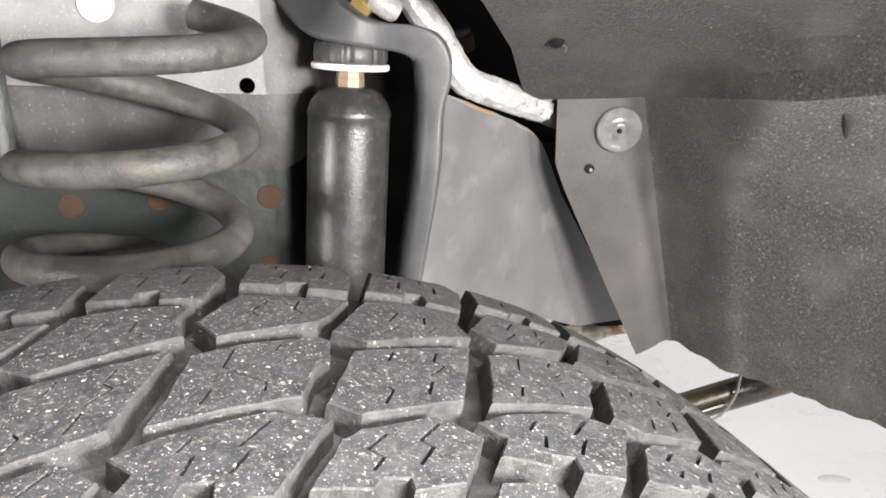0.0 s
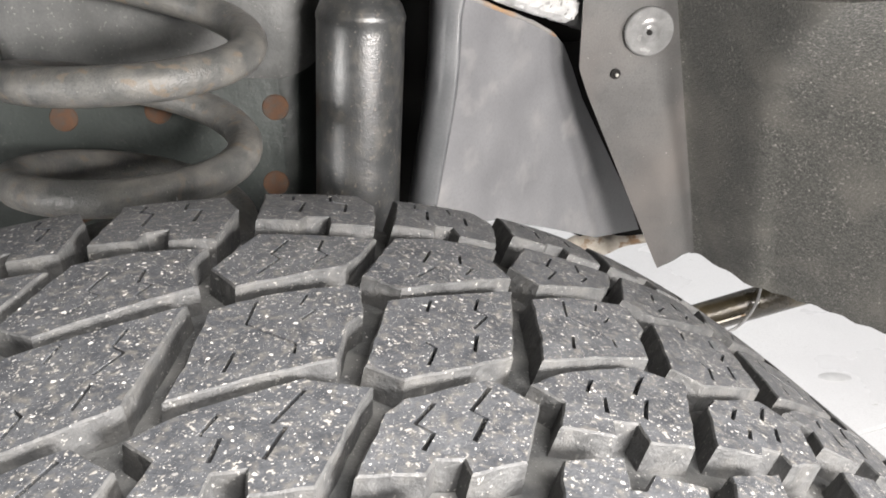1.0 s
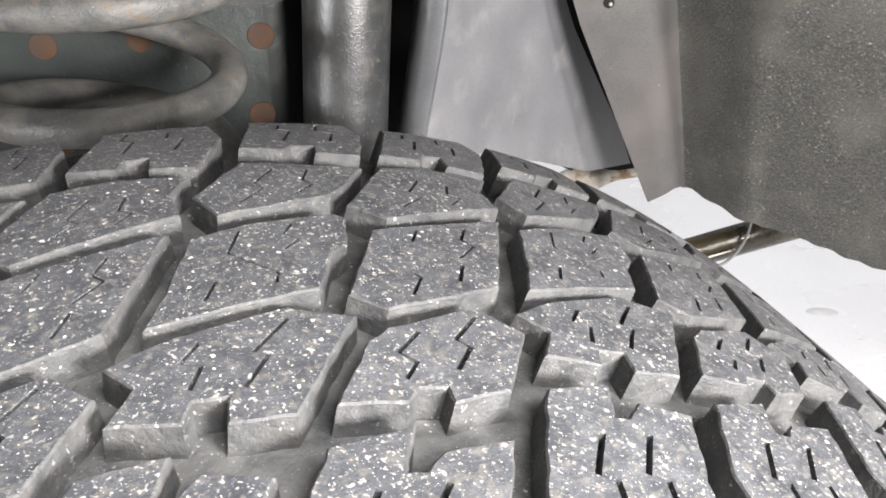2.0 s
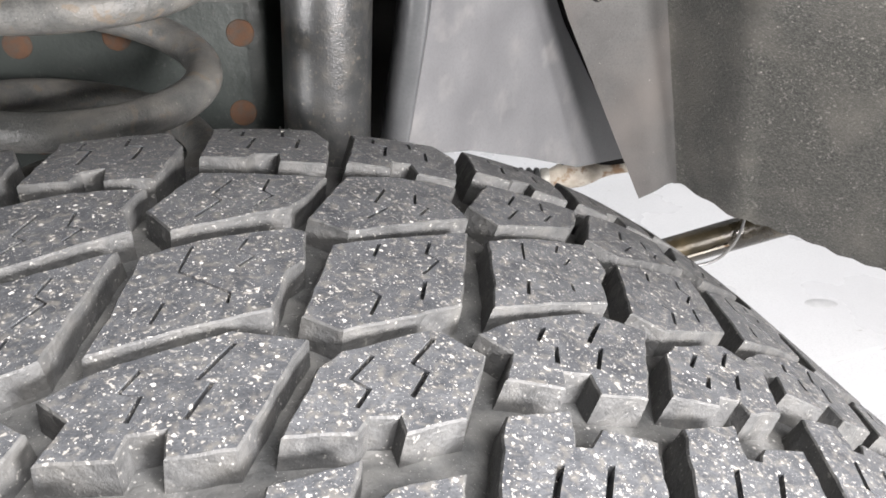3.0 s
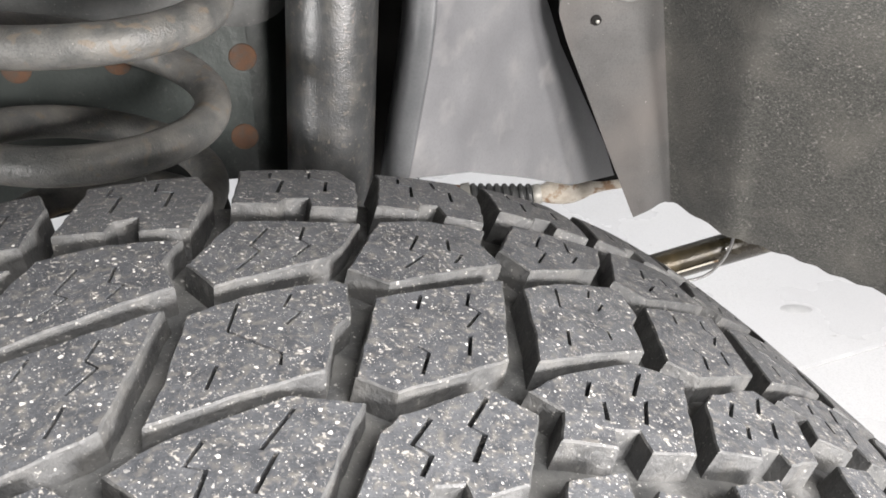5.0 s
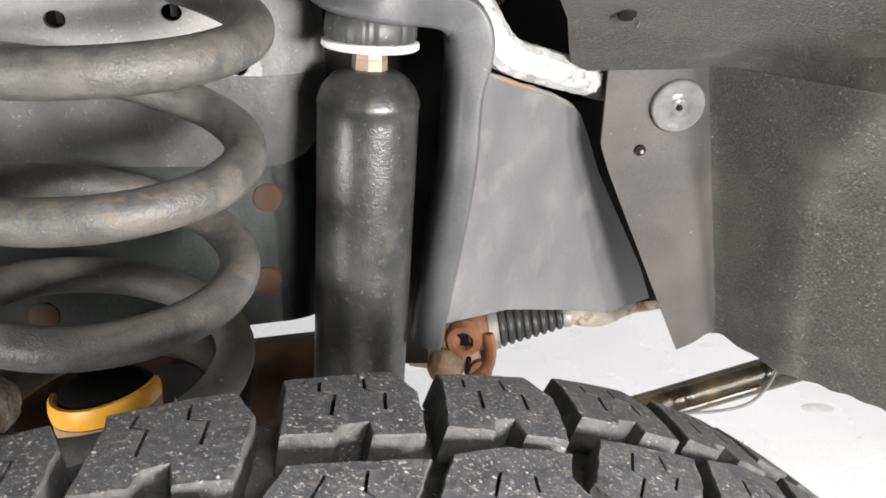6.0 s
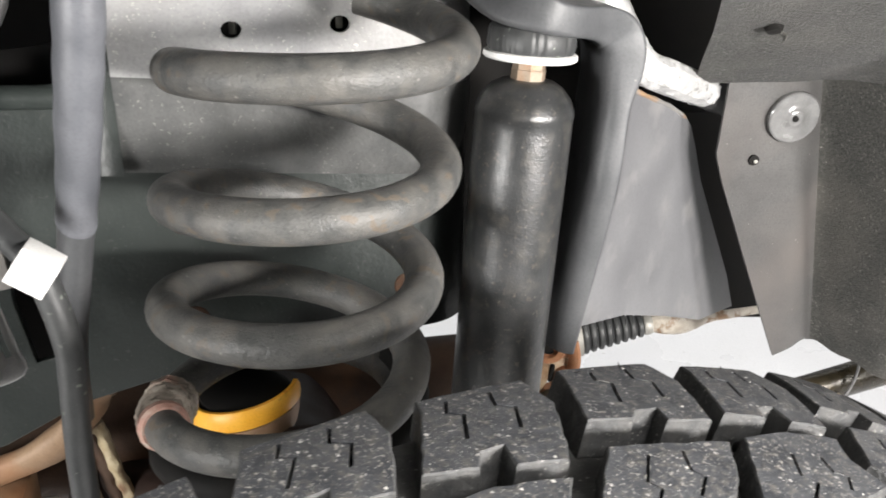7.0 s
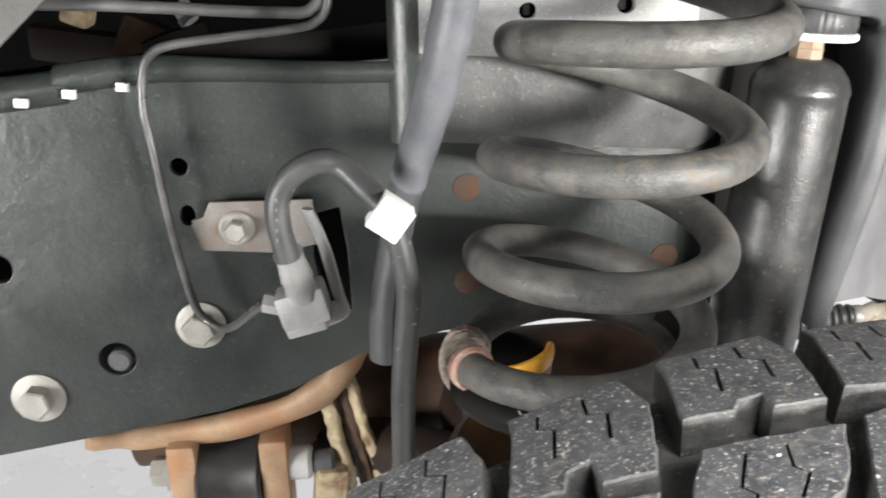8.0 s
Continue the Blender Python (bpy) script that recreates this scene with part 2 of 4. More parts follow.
BRASS = mat("dull_brass", (0.5, 0.34, 0.12), (0.62, 0.46, 0.2), 0.4, 0.6, 60, 0.2)
EDGE = mat("chipped_panel_edge", (0.19, 0.185, 0.18), (0.26, 0.25, 0.235), 0.6, 0, 60, 0.3, blotch=(0.3, 0.19, 0.11), blotch_scale=40, blotch_at=0.52)
NUT = mat("tan_corroded_nut", (0.22, 0.165, 0.115), (0.33, 0.27, 0.21), 0.5, 0.3, 90, 0.4, blotch=(0.36, 0.17, 0.07), blotch_scale=60, blotch_at=0.52)
OILY = mat("oily_dark_steel", (0.014, 0.012, 0.008), (0.045, 0.036, 0.02), 0.3, 0.2, 40, 0.3, 500, blotch=(0.1, 0.078, 0.042), blotch_scale=28, blotch_at=0.56, lumps=0.4, lump_scale=120)
CREAM = mat("cream_flaking_paint", (0.45, 0.4, 0.33), (0.66, 0.62, 0.55), 0.55, 0, 90, 0.4, blotch=(0.27, 0.17, 0.1), blotch_scale=75, blotch_at=0.53, blotch_soft=0.05, lumps=0.7, lump_scale=120)
WALL = mat("white_wall_paint", (0.74, 0.75, 0.75), (0.8, 0.8, 0.8), 0.8, 0, 3, 0.05)


# ---- building tools ----
def mesh_of(bm, name, material, smooth=True, angle=35):
    bmesh.ops.recalc_face_normals(bm, faces=bm.faces)
    me = bpy.data.meshes.new(name)
    for f in bm.faces:
        f.smooth = smooth
    if smooth:
        for e in bm.edges:
            if len(e.link_faces) == 2 and e.calc_face_angle(0) > radians(angle):
                e.smooth = False
    bm.to_mesh(me)
    bm.free()
    me.materials.append(material)
    return me


def part(name, bm, material, parent=None, label="", smooth=True, angle=35):
    ob = new(name, mesh_of(bm, name, material, smooth, angle))
    if parent:
        ob.parent = parent
    if label:
        ob["label"] = label
    return ob


def thing(name, label, category, group="", kind=""):
    return tagged(new(name), label, category, group, kind)


def sweep(points, radius, sides=16, closed_ends=True, flat=1.0, steps=1, bm=None, radii=None):
    """A tube along points; steps > 1 rounds the path; flat squeezes the section across the path."""
    bm = bm or bmesh.new()
    P = [Vector(p) for p in points]
    if steps > 1:
        Q = []
        for i in range(len(P) - 1):
            a, b, c, d = P[max(i - 1, 0)], P[i], P[i + 1], P[min(i + 2, len(P) - 1)]
            for k in range(steps):
                t = k / steps
                Q.append(0.5 * ((2 * b) + (c - a) * t + (2 * a - 5 * b + 4 * c - d) * t * t + (3 * b - a - 3 * c + d) * t ** 3))
        P = Q + [P[-1]]
    rings, up = [], None
    for i, p in enumerate(P):
        tan = (P[min(i + 1, len(P) - 1)] - P[max(i - 1, 0)]).normalized()
        if up is None:
            up = tan.orthogonal().normalized()
        up = (up - tan * up.dot(tan)).normalized()
        side = tan.cross(up)
        r = radii[i] if radii else radius
        rings.append([bm.verts.new(p + (up * math.cos(2 * math.pi * k / sides) * flat + side * math.sin(2 * math.pi * k / sides)) * r) for k in range(sides)])
    for a, b in zip(rings, rings[1:]):
        for k in range(sides):
            bm.faces.new((a[k], a[(k + 1) % sides], b[(k + 1) % sides], b[k]))
    if closed_ends:
        bm.faces.new(rings[0][::-1])
        bm.faces.new(rings[-1])
    return bm


def lathe(profile, start, end, sides=40, bm=None):
    """Turns (metres along the axis from start, radius) round the axis towards end."""
    bm = bm or bmesh.new()
    a, b = Vector(start), Vector(end)
    tan = (b - a).normalized()
    up = tan.orthogonal().normalized()
    side = tan.cross(up)
    rings = []
    for h, r in profile:
        rings.append([bm.verts.new(a + tan * h + (up * math.cos(2 * math.pi * k / sides) + side * math.sin(2 * math.pi * k / sides)) * max(r, 1e-5)) for k in range(sides)])
    for p, q in zip(rings, rings[1:]):
        for k in range(sides):
            bm.faces.new((p[k], p[(k + 1) % sides], q[(k + 1) % sides], q[k]))
    bm.faces.new(rings[0][::-1])
    bm.faces.new(rings[-1])
    return bm


def slab(outline, origin, u, v, thick, bevel=0.0, holes=()):
    """A plate: outline in (u, v) coordinates from origin, thickness along u x v; holes are (cu, cv, radius_u, radius_v)."""
    from mathutils.geometry import delaunay_2d_cdt
    u, v = Vector(u).normalized(), Vector(v).normalized()
    w = u.cross(v)
    ccw = lambda q: q if sum(q[i - 1][0] * q[i][1] - q[i][0] * q[i - 1][1] for i in range(len(q))) > 0 else q[::-1]
    pts, edges, faces = [Vector(p) for p in ccw(list(outline))], [], [list(range(len(outline)))]
    for hole in holes:
        k0 = len(pts)
        if isinstance(hole, list):
            pts += [Vector(p) for p in ccw(hole)]
        else:
            cu, cv, ru, rv = hole
            pts += [Vector((cu + ru * math.cos(2 * math.pi * k / 20), cv + rv * math.sin(2 * math.pi * k / 20))) for k in range(20)]
        faces.append(list(range(k0, len(pts))))
    vs, es, fs, ov, oe, of = delaunay_2d_cdt(pts, edges, faces, 1, 1e-6)
    bm = bmesh.new()
    front = [bm.verts.new(Vector(origin) + u * p[0] + v * p[1]) for p in vs]
    keep = [f for f, o in zip(fs, of) if 0 in o and len(o) == 1]
    for f in keep:
        bm.faces.new([front[i] for i in f])
    r = bmesh.ops.extrude_face_region(bm, geom=bm.faces[:])
    bmesh.ops.translate(bm, verts=[g for g in r["geom"] if isinstance(g, bmesh.types.BMVert)], vec=w * thick)
    if bevel:
        bmesh.ops.recalc_face_normals(bm, faces=bm.faces)
        sharp = [e for e in bm.edges if len(e.link_faces) == 2 and e.calc_face_angle(0) > 0.6]
        bmesh.ops.bevel(bm, geom=sharp, offset=bevel, segments=4, affect="EDGES", profile=0.6, clamp_overlap=True)
    return bm


def box(size, m=Matrix(), bevel=0.0):
    own = bmesh.new()
    bmesh.ops.create_cube(own, size=1.0, matrix=Matrix.Diagonal((*size, 1)))
    if bevel:
        bmesh.ops.bevel(own, geom=own.edges[:], offset=bevel, segments=2, affect="EDGES", profile=0.6)
    bmesh.ops.transform(own, matrix=m, verts=own.verts)
    return own


def hexbolt(parent, centre, axis, flange, head, length=0.012, material=None, washer=None):
    """A hexagon head on a round flange, proud of the surface along axis."""
    c, a = Vector(centre), Vector(axis).normalized()
    part("flange", lathe([(0, flange), (0.002, flange), (0.0032, flange * 0.86)], c, c + a), washer or material, parent)
    part("hex_head", lathe([(0.003, head), (length - 0.0012, head), (length, head * 0.86)], c, c + a, sides=6), material, parent, smooth=False)


# ---- floor and hall ----
FLOOR_Z = -0.045
floor = part("floor", box((14, 14, 0.1), pose(0, 1, FLOOR_Z - 0.05)), FLOOR)
tagged(floor, "pale glossy workshop floor with a pale joint line", "floor", kind="structure")
for nm, m, size in (("wall_north", pose(0, 8.05, 1.75), (14, 0.1, 3.6)), ("wall_south", pose(0, -6.05, 1.75), (14, 0.1, 3.6)), ("wall_east", pose(7.05, 1, 1.75), (0.1, 14, 3.6)), ("wall_west", pose(-7.05, 1, 1.75), (0.1, 14, 3.6))):
    tagged(part(nm, box(size, m), WALL), "plain white workshop wall", "wall", kind="structure")
tagged(part("ceiling", box((14.2, 14.2, 0.1), pose(0, 1, 3.62)), WALL), "plain white workshop ceiling", "ceiling", kind="structure")

# ---- tyre ----
PITCHES, TYRE_R, STEP = 48, 0.4567, 2 * math.pi / 48
TURN, CAMBER = radians(23.61), radians(8.05)
AX = Vector((-math.sin(TURN) * math.cos(CAMBER), math.cos(TURN) * math.cos(CAMBER), math.sin(CAMBER)))
RD = Vector((math.cos(TURN), math.sin(TURN), 0))
UP = RD.cross(AX)
WHEEL = Matrix(((RD.x, AX.x, UP.x, -0.1075), (RD.y, AX.y, UP.y, 0.3312), (RD.z, AX.z, UP.z, 0.4167), (0, 0, 0, 1)))
MID = -0.029


def crown(a):
    return -0.0031 * abs((a - MID) / 0.115) ** 4


def groove(a):
    """Depth of the grooves: deepest at the inner shoulder."""
    t = max(0.0, min(1.0, (a - 0.056) / 0.012))
    return 0.0105 + 0.005 * t * t * (3 - 2 * t) + 0.0015 * max(0.0, min(1.0, (-0.080 - a) / 0.01))


def on_tread(s, a, drop=0.0):
    """Place on the tread: s in pitches round the tyre, a metres along the axle, drop metres below the surface."""
    r = TYRE_R + crown(a) - drop
    return Vector((r * math.sin(s * STEP), a, r * math.cos(s * STEP)))


tyre = thing("truck_tyre", "worn all-terrain truck tyre with dusty chunky tread blocks", "tyre")
tyre.matrix_world = WHEEL
bm = bmesh.new()
profile = [(-0.122, TYRE_R - 0.195), (-0.154, TYRE_R - 0.15), (-0.164, TYRE_R - 0.105), (-0.164, TYRE_R - 0.055), (-0.158, TYRE_R - 0.026)] + [(a / 1000, TYRE_R + crown(a / 1000) - groove(a / 1000)) for a in range(-152, 111, 4)] + [(0.1115, TYRE_R - 0.026), (0.119, TYRE_R - 0.055), (0.121, TYRE_R - 0.105), (0.112, TYRE_R - 0.15), (0.078, TYRE_R - 0.195)]
rings = []
for k in range(196):
    th = 2 * math.pi * k / 196
    rings.append([bm.verts.new((r * math.sin(th), a, r * math.cos(th))) for a, r in profile])
for k in range(196):
    p, q = rings[k], rings[(k + 1) % 196]
    for i in range(len(profile) - 1):
        bm.faces.new((p[i], p[i + 1], q[i + 1], q[i]))
part("carcass", bm, GROOVE, tyre, "dusty tyre carcass between the blocks")


def offset_loop(loop, by):
    """Moves a closed loop outwards by a distance (inwards: minus)."""
    n, out = len(loop), []
    area = sum(loop[i][0] * loop[(i + 1) % n][1] - loop[(i + 1) % n][0] * loop[i][1] for i in range(n))
    sgn = 1 if area > 0 else -1
    for i in range(n):
        a, b, c = Vector(loop[i - 1]), Vector(loop[i]), Vector(loop[(i + 1) % n])
        d1, d2 = (b - a).normalized(), (c - b).normalized()
        n1, n2 = Vector((d1.y, -d1.x)) * sgn, Vector((d2.y, -d2.x)) * sgn
        m = n1 + n2
        m = m / max(m.length_squared, 0.35) * 2
        out.append(b + m * by)
    return out


def inside(p, loop):
    c = False
    for i in range(len(loop)):
        (x1, y1), (x2, y2) = loop[i - 1], loop[i]
        if (y1 > p[1]) != (y2 > p[1]) and p[0] < (x2 - x1) * (p[1] - y1) / (y2 - y1) + x1:
            c = not c
    return c


def slit(points, width):
    """A closed thin outline round a broken line."""
    P = [Vector(p) for p in points]
    left, right = [], []
    for i, p in enumerate(P):
        d = (P[min(i + 1, len(P) - 1)] - P[max(i - 1, 0)]).normalized()
        n = Vector((-d.y, d.x)) * width / 2
        left.append(p + n)
        right.append(p - n)
    return left + right[::-1]


def tread_block_mesh(name, outline, slits, depth=0.0155):
    """One tread block: outline and slits in (pitches, millimetres)."""
    from mathutils.geometry import delaunay_2d_cdt
    LEN, chip = TYRE_R * STEP, random.Random(len(outline))
    flat = [(s * LEN, a / 1000) for s, a in outline]
    if sum(flat[i - 1][0] * flat[i][1] - flat[i][0] * flat[i - 1][1] for i in range(len(flat))) < 0:
        flat = flat[::-1]
    flat, rim = offset_loop(flat, 0.0004), []
    for i, p in enumerate(flat):
        q = Vector(flat[(i + 1) % len(flat)])
        k = max(1, round((q - Vector(p)).length / 0.0045))
        rim += [Vector(p).lerp(q, j / k) + Vector((chip.gauss(0, 0.00022), chip.gauss(0, 0.00022))) for j in range(k)]
    top, mid, foot = offset_loop(rim, -0.0006), rim, offset_loop(rim, 0.0009)
    ccw = lambda q: q if sum(q[i - 1][0] * q[i][1] - q[i][0] * q[i - 1][1] for i in range(len(q))) > 0 else q[::-1]
    cuts = [slit([(s * LEN, a / 1000) for s, a in line], w) for line, w in slits]
    cuts = [ccw(c) for c in cuts]
    pts, faces = list(top), [list(range(len(top)))]
    for c in cuts:
        faces.append(list(range(len(pts), len(pts) + len(c))))
        pts += c
    x0, x1 = min(p[0] for p in top), max(p[0] for p in top)
    y0, y1 = min(p[1] for p in top), max(p[1] for p in top)
    for i in range(1, int((x1 - x0) / 0.010) + 1):
        for j in range(1, int((y1 - y0) / 0.010) + 1):
            p = Vector((x0 + i * 0.010, y0 + j * 0.010))
            if inside(p, offset_loop(rim, -0.003)) and not any(inside(p, offset_loop(c, 0.001)) for c in cuts):
                pts.append(p)
    vs, es, fs, ov, oe, of = delaunay_2d_cdt(pts, [], faces, 1, 1e-7)
    bm = bmesh.new()
    lift = lambda p, d: on_tread(p[0] / LEN, p[1], d)
    tv = [bm.verts.new(lift(p, 0.0)) for p in vs]
    hole_faces = []
    for f, o in zip(fs, of):
        if 0 not in o:
            continue
        face = bm.faces.new([tv[i] for i in f])
        if len(o) > 1:
            hole_faces.append(face)
    if hole_faces:
        r = bmesh.ops.extrude_face_region(bm, geom=hole_faces)
        for g in r["geom"]:
            if isinstance(g, bmesh.types.BMVert):
                k = Vector((g.co.x, 0, g.co.z)).normalized()
                g.co -= k * 0.0055
        bmesh.ops.delete(bm, geom=[f for f in hole_faces if f.is_valid], context="FACES")
    index = {}
    for new_i, olds in enumerate(ov):
        for o in olds:
            index[o] = new_i
    n = len(top)
    ring0 = [tv[index[i]] for i in range(n)]
    ring1 = [bm.verts.new(lift(p, 0.0006)) for p in mid]
    ring2 = [bm.verts.new(lift(p, depth)) for p in foot]
    for a, b in ((ring0, ring1), (ring1, ring2)):
        for i in range(n):
            j = (i + 1) % n
            bm.faces.new((a[i], a[j], b[j], b[i])).material_index = 1
    me = mesh_of(bm, name, TREAD, True, 30)
    me.materials.append(TREADWALL)
    return me


# Each row: the outline and sipes of an even block, then of an odd one, which is shifted and cut differently.
ROW_SHOULDER_IN = (([(-0.31, 73), (-0.09, 103), (-0.07, 110), (0.62, 110), (0.66, 92), (0.43, 63), (0.16, 66), (0.18, 76), (0.03, 76), (-0.03, 69)],
                    [([(0.08, 106), (0.03, 99), (0.11, 96), (0.02, 83)], 0.0015), ([(0.36, 106), (0.32, 97), (0.42, 94), (0.34, 82)], 0.0015)]),
                   ([(-0.26, 79), (-0.10, 106), (-0.08, 113), (0.64, 113), (0.67, 97), (0.52, 70), (0.23, 72), (0.25, 80), (0.09, 80), (0.02, 76)],
                    [([(0.12, 109), (0.08, 102), (0.16, 99), (0.06, 86)], 0.0015), ([(0.40, 109), (0.36, 101), (0.46, 97), (0.39, 86)], 0.0015)]))
ROW_INNER = (([(0.35, 39), (0.45, 25), (0.80, 29), (1.14, 34), (1.28, 43), (1.45, 57), (1.03, 61), (0.70, 64)],
              [([(0.87, 57), (0.72, 46), (0.76, 42), (0.59, 32)], 0.0012), ([(1.09, 56), (1.02, 47), (1.06, 43), (0.93, 36)], 0.0012)]),
             ([(0.21, 26), (0.39, 16), (0.85, 22), (1.25, 28), (1.22, 43), (1.36, 55), (0.97, 60), (0.60, 58)],
              [([(0.80, 48), (0.67, 37), (0.73, 33), (0.55, 25)], 0.0013), ([(0.99, 45), (0.94, 37), (1.01, 34), (0.91, 28)], 0.0013)]))
ROW_MIDDLE = (([(0.27, 12), (0.08, -16), (-0.04, -30), (0.34, -27), (0.81, -23), (0.95, -5), (1.06, 0), (1.14, 17), (1.08, 20), (0.57, 17)],
               [([(0.53, 14), (0.43, 1), (0.64, -13), (0.61, -18)], 0.0012), ([(0.82, 15), (0.75, 9), (0.82, 5), (0.72, 0)], 0.0012), ([(0.33, -13), (0.25, -22)], 0.0013)]),
              ([(0.26, 8), (-0.06, -28), (0.09, -37), (0.45, -33), (0.78, -28), (1.15, 17), (0.71, 12)],
               [([(0.53, 8), (0.45, 0)], 0.0013), ([(0.85, 9), (0.77, 1), (0.82, -3), (0.67, -11)], 0.0013), ([(0.32, -18), (0.36, -22), (0.26, -31)], 0.0013), ([(0.66, -15), (0.57, -25)], 0.0014)]))
ROW_OUTER = (([(-0.22, -43), (-0.12, -53), (-0.25, -64), (0.03, -69), (0.08, -62), (0.23, -63), (0.21, -72), (0.48, -74), (0.70, -55), (0.90, -39), (0.59, -31), (-0.05, -38)],
              [([(0.18, -40), (0.08, -47), (0.16, -50), (0.09, -58)], 0.0016), ([(0.59, -36), (0.39, -48), (0.45, -50), (0.31, -61)], 0.0016)]),
             ([(-0.09, -51), (-0.34, -73), (-0.05, -76), (0.02, -72), (0.16, -73), (0.15, -79), (0.44, -77), (0.72, -53), (0.54, -40), (0.04, -46)],
              [([(0.17, -49), (0.02, -57), (0.08, -62), (-0.01, -68)], 0.0017), ([(0.51, -44), (0.33, -54), (0.38, -58), (0.25, -67)], 0.0017)]))
ROW_SHOULDER_OUT = (([(-0.38, -78), (-0.04, -78), (-0.13, -91), (-0.05, -92), (0.06, -86), (0.31, -92), (0.10, -115), (-0.02, -135), (-0.04, -152), (-0.76, -152), (-0.74, -133), (-0.69, -113)],
                     [([(-0.26, -96), (-0.42, -109), (-0.35, -112), (-0.42, -127)], 0.0019), ([(-0.02, -98), (-0.18, -111), (-0.11, -114), (-0.18, -129)], 0.0019)]),
                    ([(-0.46, -87), (-0.08, -85), (-0.20, -99), (-0.12, -100), (-0.01, -95), (0.30, -95), (0.12, -115), (-0.02, -135), (-0.05, -152), (-0.80, -152), (-0.78, -133), (-0.72, -114)],
                     [([(-0.33, -102), (-0.50, -116), (-0.43, -118), (-0.50, -132)], 0.0019), ([(-0.05, -104), (-0.24, -117), (-0.17, -119), (-0.24, -134)], 0.0019)]))
for row, depth in ((ROW_SHOULDER_IN, 0.0157), (ROW_INNER, 0.0157), (ROW_MIDDLE, 0.0107), (ROW_OUTER, 0.0122), (ROW_SHOULDER_OUT, 0.0122)):
    meshes = [tread_block_mesh("tread_block", outline, slits, depth) for outline, slits in row]
    for k in range(PITCHES):
        ob = new("tread_block", meshes[k % 2])
        ob.parent = tyre
        ob.matrix_basis = Matrix.Rotation(k * STEP, 4, "Y")

rng = random.Random(11)
for k in range(26):
    s0, a0 = rng.randint(-9, 8) + rng.uniform(0.0, 0.58), rng.choice((0.1092, 0.1098))
    foot, tip = on_tread(s0, a0, 0.0005), on_tread(s0 + rng.uniform(-0.06, 0.06), a0 + rng.uniform(-0.002, 0.004), -rng.uniform(0.0006, 0.0024))
    part("rubber_hair", sweep([foot, foot.lerp(tip, 0.5), tip], 0.0005, 5, radii=[0.0004, 0.0003, 0.00015]), BLACK, tyre)

# ---- coil spring ----
spring = thing("coil_spring", "grey painted steel coil spring coated in dust", "coil spring")


def coil_point(turn):
    th = 2 * math.pi * turn
    if turn < -1.5:
        z = 0.7755 + 0.009 * math.sin((-1.5 - turn) * 2 * math.pi)
        return Vector((-0.188 + 0.1431 * (z - 0.88) + 0.0666 * math.cos(th), 0.5379 - 0.0193 * (z - 0.88) + 0.0666 * math.sin(th), z))
    z = 0.8627 + 0.058 * turn + 0.0056 * turn ** 2 - 0.0021 * turn ** 3 - 0.0092 * math.cos(th) - 0.055 * max(0.0, -1 - turn)
    return Vector((-0.188 + 0.1431 * (z - 0.88) + 0.0666 * math.cos(th), 0.5379 - 0.0193 * (z - 0.88) + 0.0666 * math.sin(th), z))


part("coil", sweep([coil_point(-2.05 + k * 4.27 / 270) for k in range(271)], 0.0105, 20), SPRING, spring)
rng = random.Random(3)
bm = sweep([coil_point(-1.535 + k * 0.095 / 20) for k in range(21)], 0.014, 22, radii=[0.0115 + 0.0033 * math.sin(math.pi * min(1.0, (k + 1) / 16)) ** 0.6 + (0.0007 if k % 2 else 0.0) + 0.0006 * (k > 15) for k in range(21)])
for v in bm.verts:
    v.co += Vector((rng.uniform(-1, 1), rng.uniform(-1, 1), rng.uniform(-1, 1))) * 0.0014
part("end_sleeve", bm, PINK, spring, "frayed cream sleeve", angle=50)
part("sleeve_tape", sweep([coil_point(-1.445 + k * 0.018 / 4) for k in range(5)], 0.0131, 18, radii=[0.0130, 0.0137, 0.0132, 0.0136, 0.0118]), TAPE, spring, "faded red tape at the sleeve's edge")
e0 = coil_point(-1.52)
part("sleeve_strap", sweep([e0 + Vector(v) for v in ((0.002, -0.008, 0.011), (-0.008, -0.009, 0.006), (-0.012, -0.006, -0.006), (-0.008, -0.006, -0.020), (0.006, -0.008, -0.030))], 0.0055, 10, flat=0.3, steps=4), PINK, spring, "loose end of the frayed sleeve")
part("lower_pad", sweep([coil_point(-1.50 + k * 0.6 / 40) - Vector((0, 0, 0.019)) for k in range(41)], 0.0095, 12), DARK, spring, "black rubber pad under the last turn")

# ---- shock absorber ----
shock = thing("shock_absorber", "black painted steel shock absorber with a rubber top bushing", "shock absorber")
TOPS, LOWS = Vector((-0.062, 0.640, 0.925)), Vector((-0.0775, 0.640, 0.70))
ax = (LOWS - TOPS).normalized()
part("body", lathe([(-0.0175, 0.0105), (-0.017, 0.0165), (-0.0135, 0.0225), (-0.0072, 0.0278), (-0.001, 0.0302), (0.001, 0.0308), (0.0035, 0.0307), (0.005, 0.0302), (0.012, 0.0303), (0.3, 0.0303)], TOPS, TOPS + ax, 56), SHOCK, shock)
part("stem", lathe([(-0.032, 0.0098), (-0.024, 0.0102), (-0.0235, 0.0105), (-0.014, 0.0105)], TOPS, TOPS + ax, 8), NUT, shock, "tan corroded stem nut", smooth=False)
part("washer", lathe([(-0.0345, 0.0272), (-0.0338, 0.0284), (-0.031, 0.0286), (-0.0298, 0.0272), (-0.0292, 0.02)], TOPS, TOPS + ax), WHITE, shock, "pale cup washer")
